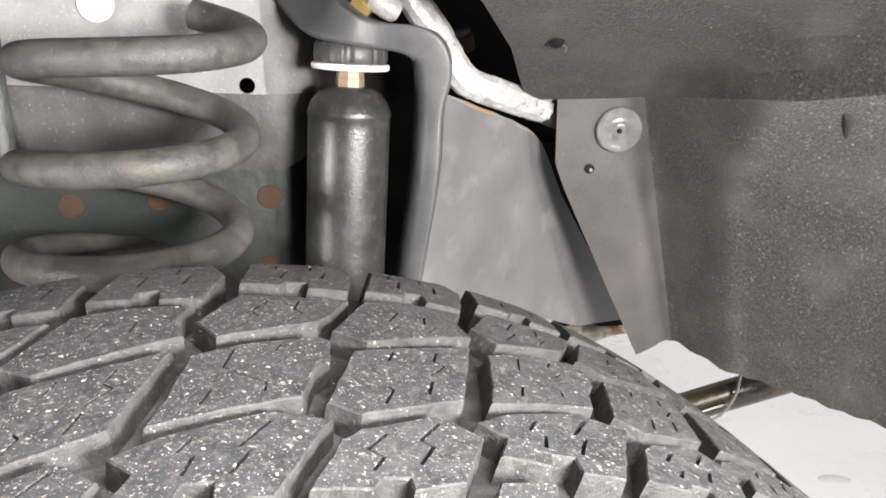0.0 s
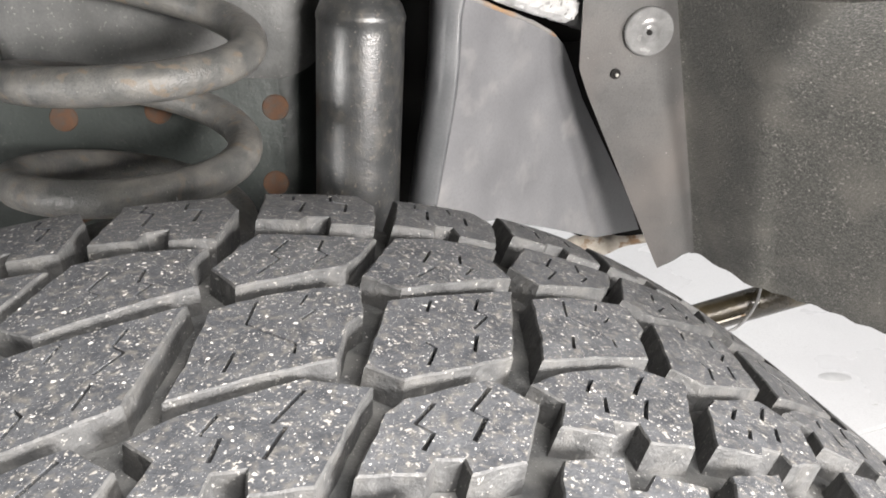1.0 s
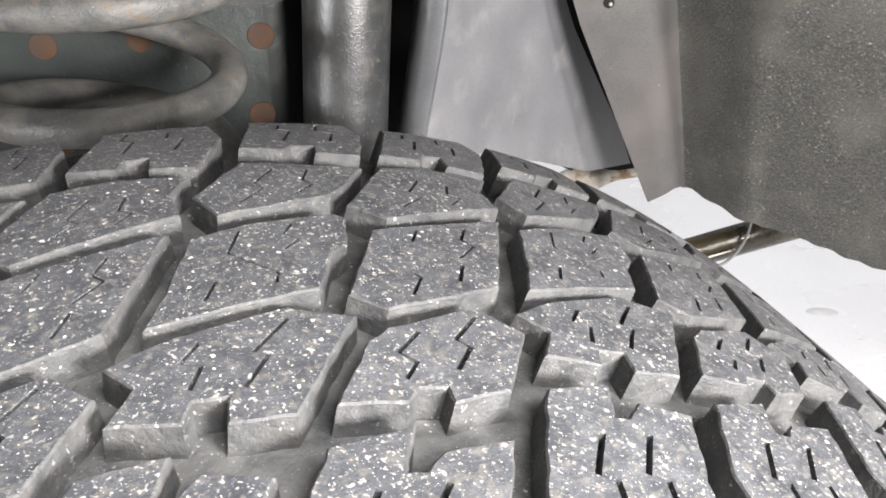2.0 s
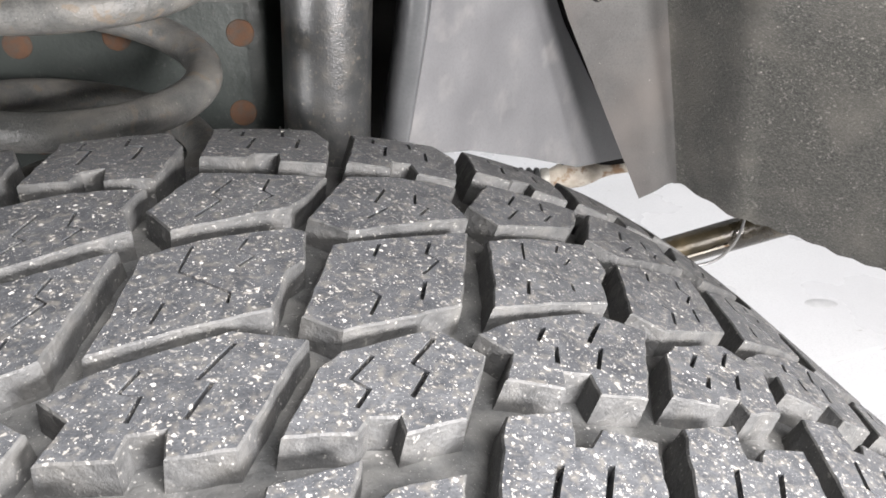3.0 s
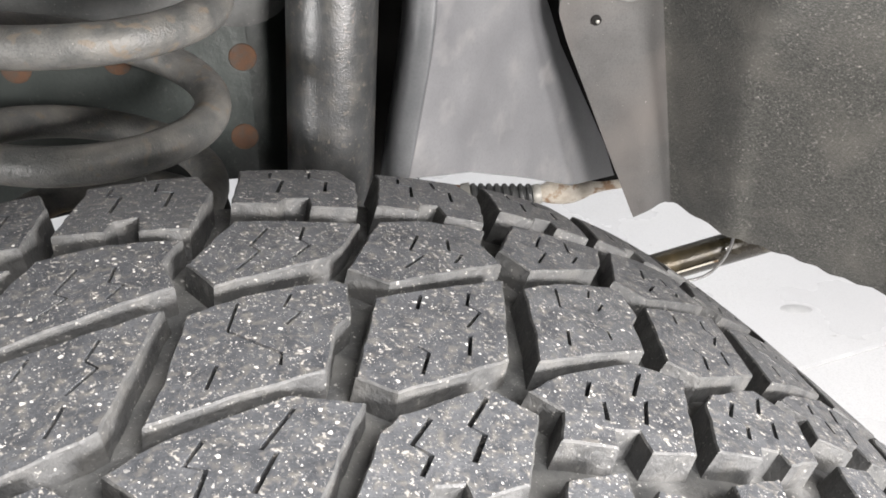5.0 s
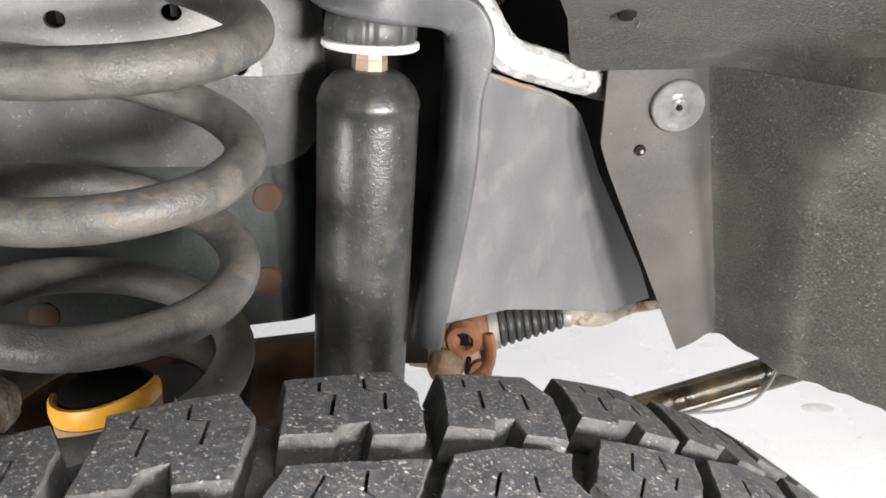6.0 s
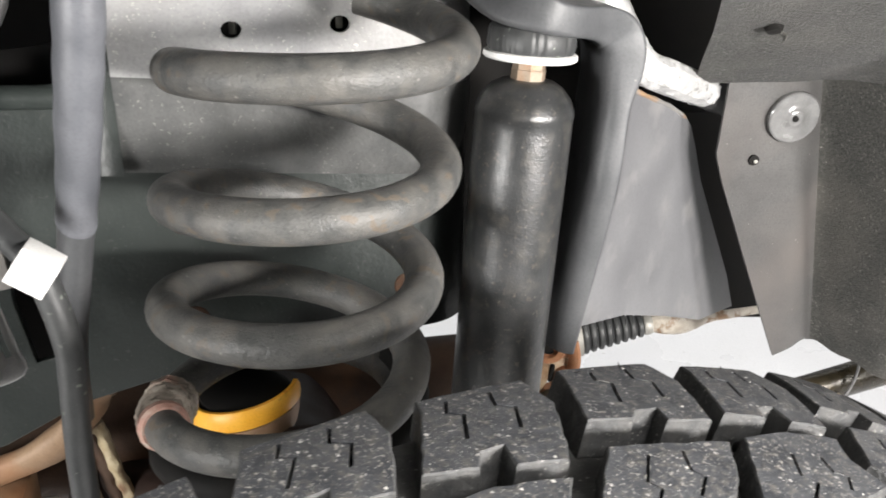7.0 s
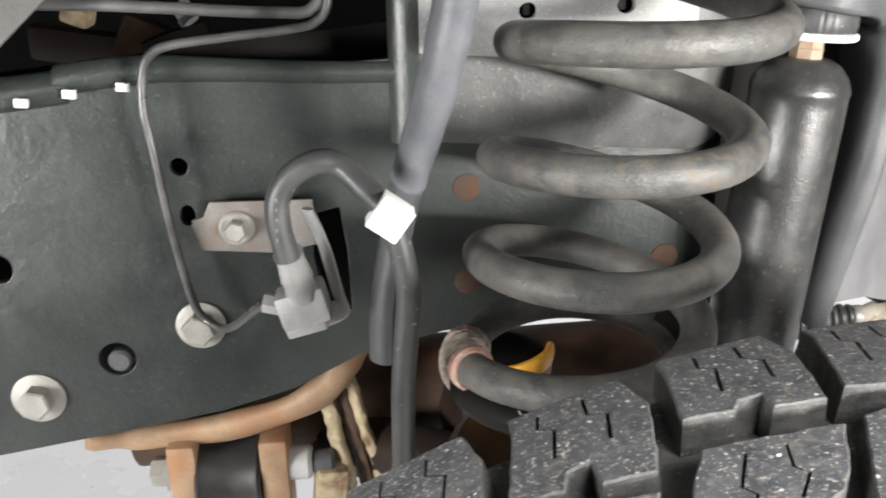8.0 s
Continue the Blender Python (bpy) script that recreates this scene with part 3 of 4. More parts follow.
bm = lathe([(-0.050, 0.024), (-0.048, 0.0262), (-0.043, 0.0268), (-0.038, 0.0270), (-0.0345, 0.026)], TOPS, TOPS + ax, 120)
rng = random.Random(8)
cracks = {k: rng.uniform(0.0004, 0.0013) for k in rng.sample(range(120), 34)}
for k, v in enumerate(bm.verts):
    if k % 120 in cracks and k >= 120:
        v.co += (Vector((TOPS.x, TOPS.y, v.co.z)) - v.co).normalized() * cracks[k % 120] * rng.uniform(0.5, 1.2)
part("bushing", bm, HOSE, shock, "cracked black rubber bushing", angle=50)

# ---- frame rail ----
RU, RN = Vector((0.98, 0.201, 0)).normalized(), Vector((0.201, -0.98, 0)).normalized()
RAIL0 = Vector((-0.30, 0.632, 0.0))
rail = thing("frame_rail", "dark coated steel chassis rail with holes and rusty spots", "frame rail")


def on_rail(u, z, out=0.0):
    return RAIL0 + RU * u + RN * out + Vector((0, 0, z))


outline = [(-0.9, 0.655), (-0.318, 0.671), (-0.244, 0.682), (-0.153, 0.697), (-0.10, 0.712), (-0.052, 0.736), (0.006, 0.75), (0.06, 0.757), (0.125, 0.757), (0.143, 0.767), (0.176, 0.768), (0.176, 1.06), (0.05, 1.06), (-0.02, 0.945), (-0.057, 0.943), (-0.185, 0.941), (-0.267, 0.928), (-0.9, 0.84)]
holes = [(0.063, 0.973, 0.009, 0.008), (0.126, 0.975, 0.009, 0.008), (0.161, 0.9435, 0.009, 0.009), (-0.164, 0.879, 0.0058, 0.0058), (-0.162, 0.8457, 0.005, 0.007), (-0.289, 0.814, 0.009, 0.010), (-0.222, 0.743, 0.0125, 0.0125),
         [(-0.08, 0.843), (-0.062, 0.847), (-0.058, 0.815), (-0.057, 0.772), (-0.074, 0.769), (-0.081, 0.812)]]
part("web", slab(outline, RAIL0, RU, (0, 0, 1), 0.006, 0.001, holes), CHASSIS, rail)
# Near-black sheet: the shade inside the rail's holes is in its colour.
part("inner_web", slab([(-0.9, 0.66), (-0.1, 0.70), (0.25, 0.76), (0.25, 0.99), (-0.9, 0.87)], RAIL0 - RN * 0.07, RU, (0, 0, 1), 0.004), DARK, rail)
def rounded_corner(u0, radius, out, z_low, z_high, back, roll=0.0):
    """A bent edge: turns back from the outer face round a radius, then runs inwards; its foot may roll inwards too."""
    bm = bmesh.new()
    rows = []
    line = [(u0 + radius * math.sin(k * math.pi / 20), out - radius * (1 - math.cos(k * math.pi / 20))) for k in range(11)] + [(u0 + radius, back)]
    for u, o in line:
        levels = [(z_low + (z_high - z_low) * (i / 16) ** 1.5, roll * max(0.0, 1 - (z_high - z_low) * (i / 16) ** 1.5 / 0.06) ** 2) for i in range(17)]
        rows.append([bm.verts.new(on_rail(u - r, z, o - r)) for z, r in levels])
    for a, b in zip(rows, rows[1:]):
        for i in range(16):
            bm.faces.new((a[i], a[i + 1], b[i + 1], b[i]))
    bmesh.ops.solidify(bm, geom=bm.faces[:], thickness=0.003)
    return bm


part("bent_end", rounded_corner(0.175, 0.040, 0.006, 0.768, 0.93, -0.10), CHASSIS, rail)
LIP = [(-0.62, 0.912), (-0.264, 0.929), (-0.229, 0.937), (-0.180, 0.942), (-0.125, 0.940), (-0.068, 0.937), (-0.012, 0.936)]
part("top_flange", sweep([on_rail(u, z, 0.004) for u, z in LIP], 0.0085, 14, steps=3, radii=[0.0125 - 0.0052 * min(1.0, k / 13) for k in range(19)]), CHASSIS, rail, "rounded seam along the top edge")
# White blocks whose colour stands in for light through slots in the seam.
for u, z in ((-0.251, 0.9265), (-0.222, 0.931), (-0.190, 0.934)):
    part("clip", box((0.0078, 0.004, 0.0055), Matrix.Translation(on_rail(u, z - 0.001, 0.0165 if u < -0.2 else 0.0145)) @ pose(0, 0, 0, 0, 6, 11.6), 0.0006), WHITE, rail, "small white block for light showing through a slot in the seam")
for u, z in ((0.0245, 0.8572), (0.0255, 0.7885), (0.167, 0.7995), (0.089, 0.859), (0.1715, 0.857)):
    part("rust_spot", lathe([(0, 0.0098), (0.0010, 0.0092), (0.0018, 0.0055), (0.0019, 0.001)], on_rail(u, z, 0.0058), on_rail(u, z, 1), 18), SPOTRUST, rail, "round rusty weld spot")
part("stud", lathe([(-0.012, 0.0085), (0.001, 0.0085), (0.003, 0.0065)], on_rail(-0.222, 0.739), on_rail(-0.222, 0.739, 1), 20), BRACKET, rail, "grey stud inside a hole")
for u, z, fl, hd in ((-0.279, 0.717, 0.0185, 0.0115), (-0.162, 0.766, 0.0172, 0.0115)):
    bolt = tagged(new("rail_bolt"), "zinc plated flange bolt in the rail", "bolt", "rail bolts")
    hexbolt(bolt, on_rail(u, z, 0.0058), RN, fl, hd, 0.014, ZINC, ZINC)

# ---- spring tower plate ----
tower = thing("spring_tower", "pale grey dusty steel spring tower plate with punched holes", "spring tower")
part("plate", slab([(-0.006, 0.946), (0.174, 0.934), (0.174, 1.06), (-0.006, 1.06)], RAIL0 + RN * 0.010, RU, (0, 0, 1), 0.006, 0, [(0.063, 0.973, 0.006, 0.005), (0.126, 0.975, 0.006, 0.005), (0.161, 0.9435, 0.006, 0.006)]), TOWER, tower)
ROLL = [(-0.006 + 0.18 * i / 20, 0.0163, 0.0) for i in range(21)] + [(0.174 + 0.042 * math.sin(k * math.pi / 20), 0.0163 - 0.042 * (1 - math.cos(k * math.pi / 20)), k / 10) for k in range(1, 11)] + [(0.216, -0.10, 1.0)]
bm = bmesh.new()
rows = []
for j in range(11):
    a = j / 10 * math.pi / 2
    rows.append([])
    for i, (u, out, bend) in enumerate(ROLL):
        inward = 0.026 * (1 - math.cos(a))
        rows[-1].append(bm.verts.new(on_rail(u - inward * math.sin(bend * math.pi / 2), 0.9485 - 0.012 * min(1.0, i / 20) - 0.074 * math.sin(a), out - inward * math.cos(bend * math.pi / 2))))
for a, b in zip(rows, rows[1:]):
    for i in range(len(ROLL) - 1):
        bm.faces.new((a[i], a[i + 1], b[i + 1], b[i]))
part("rolled_edge", bm, TOWERSHADE, tower, "rolled lower edge with dust specks, its shade in the darker steel")
bm = bmesh.new()
rows = []
for j in range(9):
    a = j / 8 * math.pi / 2
    rows.append([bm.verts.new(on_rail(-0.0055 - 0.020 * math.sin(a), 0.89 + 0.17 * i / 10, 0.0158 - 0.012 * (1 - math.cos(a)))) for i in range(11)])
for a, b in zip(rows, rows[1:]):
    for i in range(10):
        bm.faces.new((a[i], a[i + 1], b[i + 1], b[i]))
part("side_return", bm, CHASSIS, tower, "rounded side return")
part("bent_end", rounded_corner(0.1735, 0.042, 0.0158, 0.9345, 1.06, -0.10), TOWER, tower)
part("plug", lathe([(0, 0.0125), (0.003, 0.0125), (0.0045, 0.010)], on_rail(0.0605, 1.003, 0.0158), on_rail(0.0605, 1.003, 1)), WHITE, tower, "white plastic plug")
for u, z in ((0.063, 0.973), (0.126, 0.975)):
    part("pin", box((0.004, 0.004, 0.007), Matrix.Translation(on_rail(u + 0.001, z, 0.004)), 0.0008), ZINC, tower, "bright pin seen in a hole")

# ---- shock tower bracket ----
bracket = thing("shock_tower_bracket", "grey stamped steel bracket holding the top of the shock", "bracket")
FLANGE = [((-0.0305, 0.752), 0.0105, 0.015, 0.648), ((-0.0200, 0.81), 0.0115, 0.015, 0.648), ((-0.0092, 0.8727), 0.012, 0.015, 0.648), ((-0.0050, 0.923), 0.0120, 0.015, 0.648), ((-0.0018, 0.944), 0.0142, 0.015, 0.648), ((-0.0016, 0.958), 0.0150, 0.012, 0.647), ((-0.0055, 0.9680), 0.0140, 0.008, 0.645), ((-0.0150, 0.9742), 0.0112, 0.005, 0.636), ((-0.0280, 0.9772), 0.0095, 0.004, 0.620), ((-0.0420, 0.9792), 0.0095, 0.004, 0.609), ((-0.0580, 0.9840), 0.0115, 0.004, 0.606), ((-0.0780, 0.995), 0.018, 0.005, 0.618), ((-0.0920, 1.02), 0.0300, 0.006, 0.655)]


def flange_mesh(path, y_back):
    """A bent sheet flange facing outwards: path of ((x, z), half width, inner edge radius, y of its front)."""
    bm = bmesh.new()
    nodes, fine = [(*c, w, r, y) for c, w, r, y in path], []
    for i in range(len(nodes) - 1):
        a, b, c, d = nodes[max(i - 1, 0)], nodes[i], nodes[i + 1], nodes[min(i + 2, len(nodes) - 1)]
        for k in range(6):
            t = k / 6
            fine.append([0.5 * (2 * q + (r - p) * t + (2 * p - 5 * q + 4 * r - v) * t * t + (3 * q - p - 3 * r + v) * t ** 3) for p, q, r, v in zip(a, b, c, d)])
    rows = []
    for i, p in enumerate(fine):
        q, o = fine[min(i + 1, len(fine) - 1)], fine[max(i - 1, 0)]
        d = Vector((q[0] - o[0], q[1] - o[1])).normalized()
        n = Vector((-d.y, d.x))
        w, r, r2, y_front = p[2], p[3], 0.003, p[4]
        prof = [(w, y_back)] + [(w - r + r * math.cos(k * math.pi / 12), y_front + 1.6 * r - 1.6 * r * math.sin(k * math.pi / 12)) for k in range(7)] + [(-w + r2 - r2 * math.sin(k * math.pi / 8), y_front + r2 - r2 * math.cos(k * math.pi / 8)) for k in range(5)] + [(-w, y_back)]
        rows.append([bm.verts.new((p[0] + n.x * o2, y, p[1] + n.y * o2)) for o2, y in prof])
    for a, b in zip(rows, rows[1:]):
        for k in range(len(a)):
            bm.faces.new((a[k], a[(k + 1) % len(a)], b[(k + 1) % len(a)], b[k]))
    bm.faces.new(rows[0])
    bm.faces.new(rows[-1][::-1])
    return bm


part("flange", flange_mesh(FLANGE, 0.71), BRACKET, bracket)
# Added black sheet: the dark gap behind the shock is painted in.
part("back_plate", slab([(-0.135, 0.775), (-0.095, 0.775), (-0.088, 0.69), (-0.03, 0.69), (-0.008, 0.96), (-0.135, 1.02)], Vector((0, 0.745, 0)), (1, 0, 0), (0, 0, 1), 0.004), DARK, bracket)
nut = thing("brass_union", "brass pipe union beside white tape", "pipe union")
part("nut", lathe([(0, 0.008), (0.006, 0.0085), (0.016, 0.0085)], (-0.060, 0.68, 1.006), (-0.046, 0.68, 0.994), 6), BRASS, nut, "yellow brass nut", smooth=False)
part("tape", sweep([(-0.047, 0.678, 1.006), (-0.036, 0.678, 0.9995), (-0.027, 0.68, 0.994)], 0.0095, 14, steps=3, radii=[0.008, 0.0095, 0.0092, 0.0097, 0.0094, 0.0085, 0.006]), FOIL, nut, "white wound tape")
bolt_far = tagged(new("stub_bolt"), "dull stub bolt in the dark behind the hose", "bolt")
part("shank", lathe([(0, 0.010), (0.014, 0.0105), (0.016, 0.008)], (0.022, 0.81, 0.964), (0.017, 0.80, 0.986), 18), OLDSTEEL, bolt_far)
part("head", lathe([(0, 0.0095), (0.004, 0.0095), (0.006, 0.007)], (0.0185, 0.803, 0.979), (0.0135, 0.793, 1.0), 6), BRACKET, bolt_far, smooth=False)

# ---- crossmember panel ----
panel = thing("crossmember_panel", "smooth grey painted steel crossmember panel with a chipped rusty edge", "panel")
A, B = Vector((0.0, 0.69, 0)), Vector((0.10, 0.805, 0))
pu = (B - A).normalized()
part("sheet", slab([(-0.042, 0.766), (0.043, 0.747), (0.12, 0.7185), (0.20, 0.686), (0.284, 0.671), (0.259, 0.712), (0.166, 0.8295), (0.146, 0.864), (0.134, 0.8815), (0.122, 0.891), (0.0, 0.935), (-0.003, 0.936), (-0.0107, 0.8727), (-0.028, 0.81)], A, pu, (0, 0, 1), 0.005, 0.0015), PANEL, panel, angle=12)
PN = Vector((pu.y, -pu.x, 0))
part("chipped_edge", sweep([A + pu * u + Vector((0, 0, z)) + PN * 0.0045 for u, z in ((0.0, 0.9335), (0.05, 0.9165), (0.09, 0.9035), (0.122, 0.8895))], 0.003, 10, steps=3, radii=[0.001, 0.0015, 0.0022, 0.0016, 0.0024, 0.0015, 0.002, 0.0016, 0.002, 0.001]), EDGE, panel, "chipped edge with traces of rust")
# Added sheets whose black stands for the dark gap beside the liner.
gap = thing("liner_gap_sheets", "added black sheets for the dark gap behind the liner", "panel")
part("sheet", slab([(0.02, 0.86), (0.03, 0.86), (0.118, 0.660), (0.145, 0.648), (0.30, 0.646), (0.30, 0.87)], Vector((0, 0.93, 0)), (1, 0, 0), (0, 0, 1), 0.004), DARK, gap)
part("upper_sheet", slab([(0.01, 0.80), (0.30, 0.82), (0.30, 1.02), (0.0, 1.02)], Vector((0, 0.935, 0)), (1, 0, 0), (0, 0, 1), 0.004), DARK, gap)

# ---- wheel arch liner ----
liner = thing("wheel_arch_liner", "dark grey felt wheel arch liner with a smooth flap", "wheel liner")
PLAN = [(0.04, 0.748), (0.099, 0.750), (0.165, 0.753), (0.188, 0.768), (0.199, 0.729), (0.222, 0.698), (0.236, 0.687), (0.265, 0.671), (0.31, 0.644), (0.36, 0.60), (0.42, 0.535), (0.48, 0.455), (0.55, 0.36), (0.62, 0.27)]


def plan_y(x):
    for (x1, y1), (x2, y2) in zip(PLAN, PLAN[1:]):
        if x <= x2:
            return y1 + (y2 - y1) * (x - x1) / (x2 - x1)
    return PLAN[-1][1]


def left_edge(z):
    if z > 0.865:
        return 0.1005
    return 0.1005 + (0.865 - z) * 0.36 if z > 0.84 else 0.1095 + (0.84 - z) * 0.4333


def valley(z):
    return 0.1835 + 0.18 * (0.88 - z)


def wall_point(x, z):
    """The liner's wall: a steep panel beyond the flap's fold, then a flatter one past a curved shoulder."""
    xs = x - 0.18 * (0.88 - z)
    t = max(0.0, min(1.0, (xs - 0.188) / 0.05))
    slope = 0.18 + 0.18 * t - 0.2 * max(0.0, min(1.0, (xs - 0.33) / 0.12))
    shoulder, far = 0.226 + 2.2 * max(0.0, z - 0.83) ** 2, 0.38
    y0, y1 = 0.768 - 2.35 * (shoulder - 0.188), plan_y(far)
    def panel_y(u):
        if u < 0.188:
            return plan_y(u)
        if u < shoulder:
            return 0.768 - 2.35 * (u - 0.188)
        return y0 + (y1 - y0) * (u - shoulder) / (far - shoulder) if u < far else plan_y(u)
    y = sum(panel_y(xs + d) for d in (-0.006, -0.004, -0.002, 0.0, 0.002, 0.004, 0.006)) / 7
    return Vector((x, y + slope * (0.88 - z), z))


def lower_edge(x):
    ends = [(0.0, 0.675), (0.184, 0.675), (0.207, 0.687), (0.222, 0.687), (0.245, 0.681), (0.27, 0.673), (0.32, 0.664), (0.345, 0.656), (0.38, 0.650), (0.6, 0.648)]
    for (x1, z1), (x2, z2) in zip(ends, ends[1:]):
        if x <= x2:
            return z1 + (z2 - z1) * (x - x1) / (x2 - x1) + 0.0012 * math.sin(x * 310) * (x > 0.215)
    return 0.648


def crease(x):
    """Height at which the wall meets the arch; it climbs forwards."""
    return 0.925 + 0.11 * max(0.0, min(x, 0.45) - 0.178)


def liner_grid(x_from, x_to, nx, nz, power):
    bm = bmesh.new()
    rows = []
    for j in range(nz + 1):
        z = 0.925 - j * (0.925 - 0.666) / nz
        a, b = x_from(z), x_to(z)
        xs = [a + (b - a) * (i / nx) ** power for i in range(nx + 1)]
        rows.append([bm.verts.new(wall_point(x, crease(x) - j * (crease(x) - lower_edge(x)) / nz)) for x in xs])
    for j in range(nz):
        for i in range(nx):
            bm.faces.new((rows[j][i], rows[j][i + 1], rows[j + 1][i + 1], rows[j + 1][i]))
    bmesh.ops.recalc_face_normals(bm, faces=bm.faces)
    bmesh.ops.solidify(bm, geom=bm.faces[:], thickness=0.003)
    return bm


part("flap", liner_grid(left_edge, valley, 14, 40, 1.0), FLAP, liner, "smoother lighter plastic flap")
part("side_wall", liner_grid(valley, lambda z: 0.57, 72, 40, 1.1), LINER, liner, "speckled felt side wall")
bm = bmesh.new()
rows = []
# The last rows lie out of view, added to block light from above.
STEPS = [(0.0, 0.0, 0.074), (-0.035, 0.021, 0.066), (-0.075, 0.044, 0.058), (-0.15, 0.075, 0.036), (-0.25, 0.11, 0.0), (-0.36, 0.14, -0.25), (-0.50, 0.165, -0.8), (-0.56, 0.15, -0.9)]
BASE = [(0.06, 0.740), (0.12, 0.732), (0.18, 0.704), (0.23, 0.672), (0.30, 0.628), (0.38, 0.572), (0.57, 0.33)]


def arch_base(x):
    """Plan of the arch above its crease: one smooth sweep that bridges the wall's valley."""
    def at(u):
        for (x1, y1), (x2, y2) in zip(BASE, BASE[1:]):
            if u <= x2:
                return y1 + (y2 - y1) * (u - x1) / (x2 - x1)
        return BASE[-1][1]
    return sum(at(x + 0.006 * k) for k in range(-4, 5)) / 9


for j, (dy, dz, xl) in enumerate(STEPS):
    row = []
    for i in range(41):
        x = xl + (0.57 - xl) * i / 40
        edge = wall_point(max(x, 0.099), crease(x))
        lean = (0.0, 0.6, 1.0)[min(j, 2)]
        base = edge.y * (1 - lean) + arch_base(x) * lean
        y = base - 0.0035 + dy * (base - 0.17) / 0.57 if x > 0.099 else 0.738 + dy
        row.append(bm.verts.new((x, y, crease(x) - 0.0015 + dz * (1 - 0.35 * max(0.0, (x - 0.2) / 0.37)))))
    rows.append(row)
for a, b in zip(rows, rows[1:]):
    for i in range(40):
        bm.faces.new((a[i], a[i + 1], b[i + 1], b[i]))
bmesh.ops.solidify(bm, geom=bm.faces[:], thickness=0.003)
part("arch", bm, LINER, liner, "rough felt arch above the crease")
FN = Vector((0.10, -0.97, -0.17)).normalized()
c = wall_point(0.1535, 0.8975) + FN * 0.0050
clip = part("push_clip", lathe([(-0.002, 0.0200), (0.0014, 0.0200), (0.0024, 0.0190), (0.0026, 0.0164), (0.0019, 0.0142), (0.0021, 0.0088), (0.0036, 0.0068), (0.0046, 0.0044), (0.0044, 0.0030)], c, c + FN, 36), CLIP, liner, "clear plastic push clip")
# Black pin: the notch's shade is in its colour.
part("pin", lathe([(0.004, 0.0022), (0.0062, 0.0022), (0.0064, 0.0016)], c + Vector((-0.0012, 0, 0.0006)), c + Vector((-0.0012, 0, 0.0006)) + FN, 14), DARK, clip, "black pin for the shade of the centre notch")
c = wall_point(0.130, 0.863) + FN * 0.0034
# The hole's shade is a black disc set on the flap.
part("small_hole", lathe([(-0.002, 0.0042), (0.0014, 0.0042), (0.0016, 0.0026)], c, c + FN, 14), DARK, liner, "black disc for the shade in a small hole with a stud")
# The crease's shade is put on as a dark strand over the felt.
SLIT = [Vector((0.276, 0.631, 0.9455)), Vector((0.278, 0.647, 0.934))] + [wall_point(x, z) + Vector((0, -0.0006, 0)) for x, z in ((0.2815, 0.924), (0.289, 0.905), (0.2975, 0.889))]
part("moulded_slit", sweep(SLIT, 0.0034, 10, steps=4, radii=[0.0008 + 0.0024 * math.sin(math.pi * (k + 0.4) / 16.8) for k in range(17)]), FELT, liner, "raised dark strand for the shade of a moulded crease")
part("stud", lathe([(0.0005, 0.0015), (0.0028, 0.0015), (0.0032, 0.0008)], c + Vector((0.0008, 0, -0.0005)), c + Vector((0.0008, 0, -0.0005)) + FN, 10), ZINC, liner, "bright stud in the small hole")
c, AN = Vector((0.0905, 0.6495, 0.9728)), Vector((0, -0.51, -0.86))
bm = lathe([(0.0, 0.0046), (0.0040, 0.0046), (0.0044, 0.003)], c, c + AN, 9)
for k, v in enumerate(bm.verts):
    v.co.x += 0.0016 * math.sin(k * 2.3)
# Likewise a black piece on the arch, for the dark inside the tear.
part("torn_hole", bm, DARK, liner, "black disc for the shade in a torn hole")
part("torn_lip", sweep([c + Vector((0.004, -0.002, -0.004)), c + Vector((0.006, -0.004, -0.006)), c + Vector((0.0045, -0.006, -0.009))], 0.0022, 8, flat=0.4, steps=3), LINER, liner)

# ---- heat wrapped hose ----
wrap = thing("wrapped_hose", "silver heat-wrapped hose with a black end sleeve", "hose")
HOSELINE = [(-0.028, 0.70, 1.03), (-0.014, 0.70, 1.0006), (0.0005, 0.70, 0.981), (0.0115, 0.697, 0.959), (0.024, 0.701, 0.942), (0.047, 0.716, 0.9318), (0.071, 0.740, 0.9213), (0.091, 0.760, 0.9135)]
bm = sweep(HOSELINE, 0.0124, 11, steps=7)
rng = random.Random(5)
for k, v in enumerate(bm.verts):
    v.co += Vector((rng.uniform(-1, 1), rng.uniform(-1, 1), rng.uniform(-1, 1))) * 0.0006
part("wrap", bm, FOIL, wrap, angle=24)
part("sleeve", sweep([(0.089, 0.758, 0.9142), (0.096, 0.764, 0.911), (0.106, 0.773, 0.9065), (0.13, 0.79, 0.897)], 0.0128, 18, steps=2, radii=[0.0118, 0.0128, 0.0122, 0.0128, 0.0120, 0.0124, 0.012]), BLACK, wrap, "black ribbed end sleeve")

# ---- axle and steering below ----
axle = thing("axle_housing", "brown weathered steel axle housing", "axle")
part("tube", sweep([(-0.60, 0.76, 0.592), (-0.2, 0.84, 0.604), (-0.065, 0.865, 0.606)], 0.052, 24, steps=4), OLDSTEEL, axle)
part("spring_perch", lathe([(0, 0.05), (0.02, 0.085), (0.055, 0.088), (0.06, 0.082), (0.061, 0.02)], (-0.195, 0.555, 0.645), (-0.195, 0.555, 0.745)), MAROON, axle)
part("perch_arm", sweep([(-0.195, 0.56, 0.63), (-0.23, 0.70, 0.60), (-0.26, 0.80, 0.60)], 0.06, 20, steps=4), MAROON, axle)
link = thing("steering_link", "rusty steering joint with a black ribbed rubber boot", "steering link")
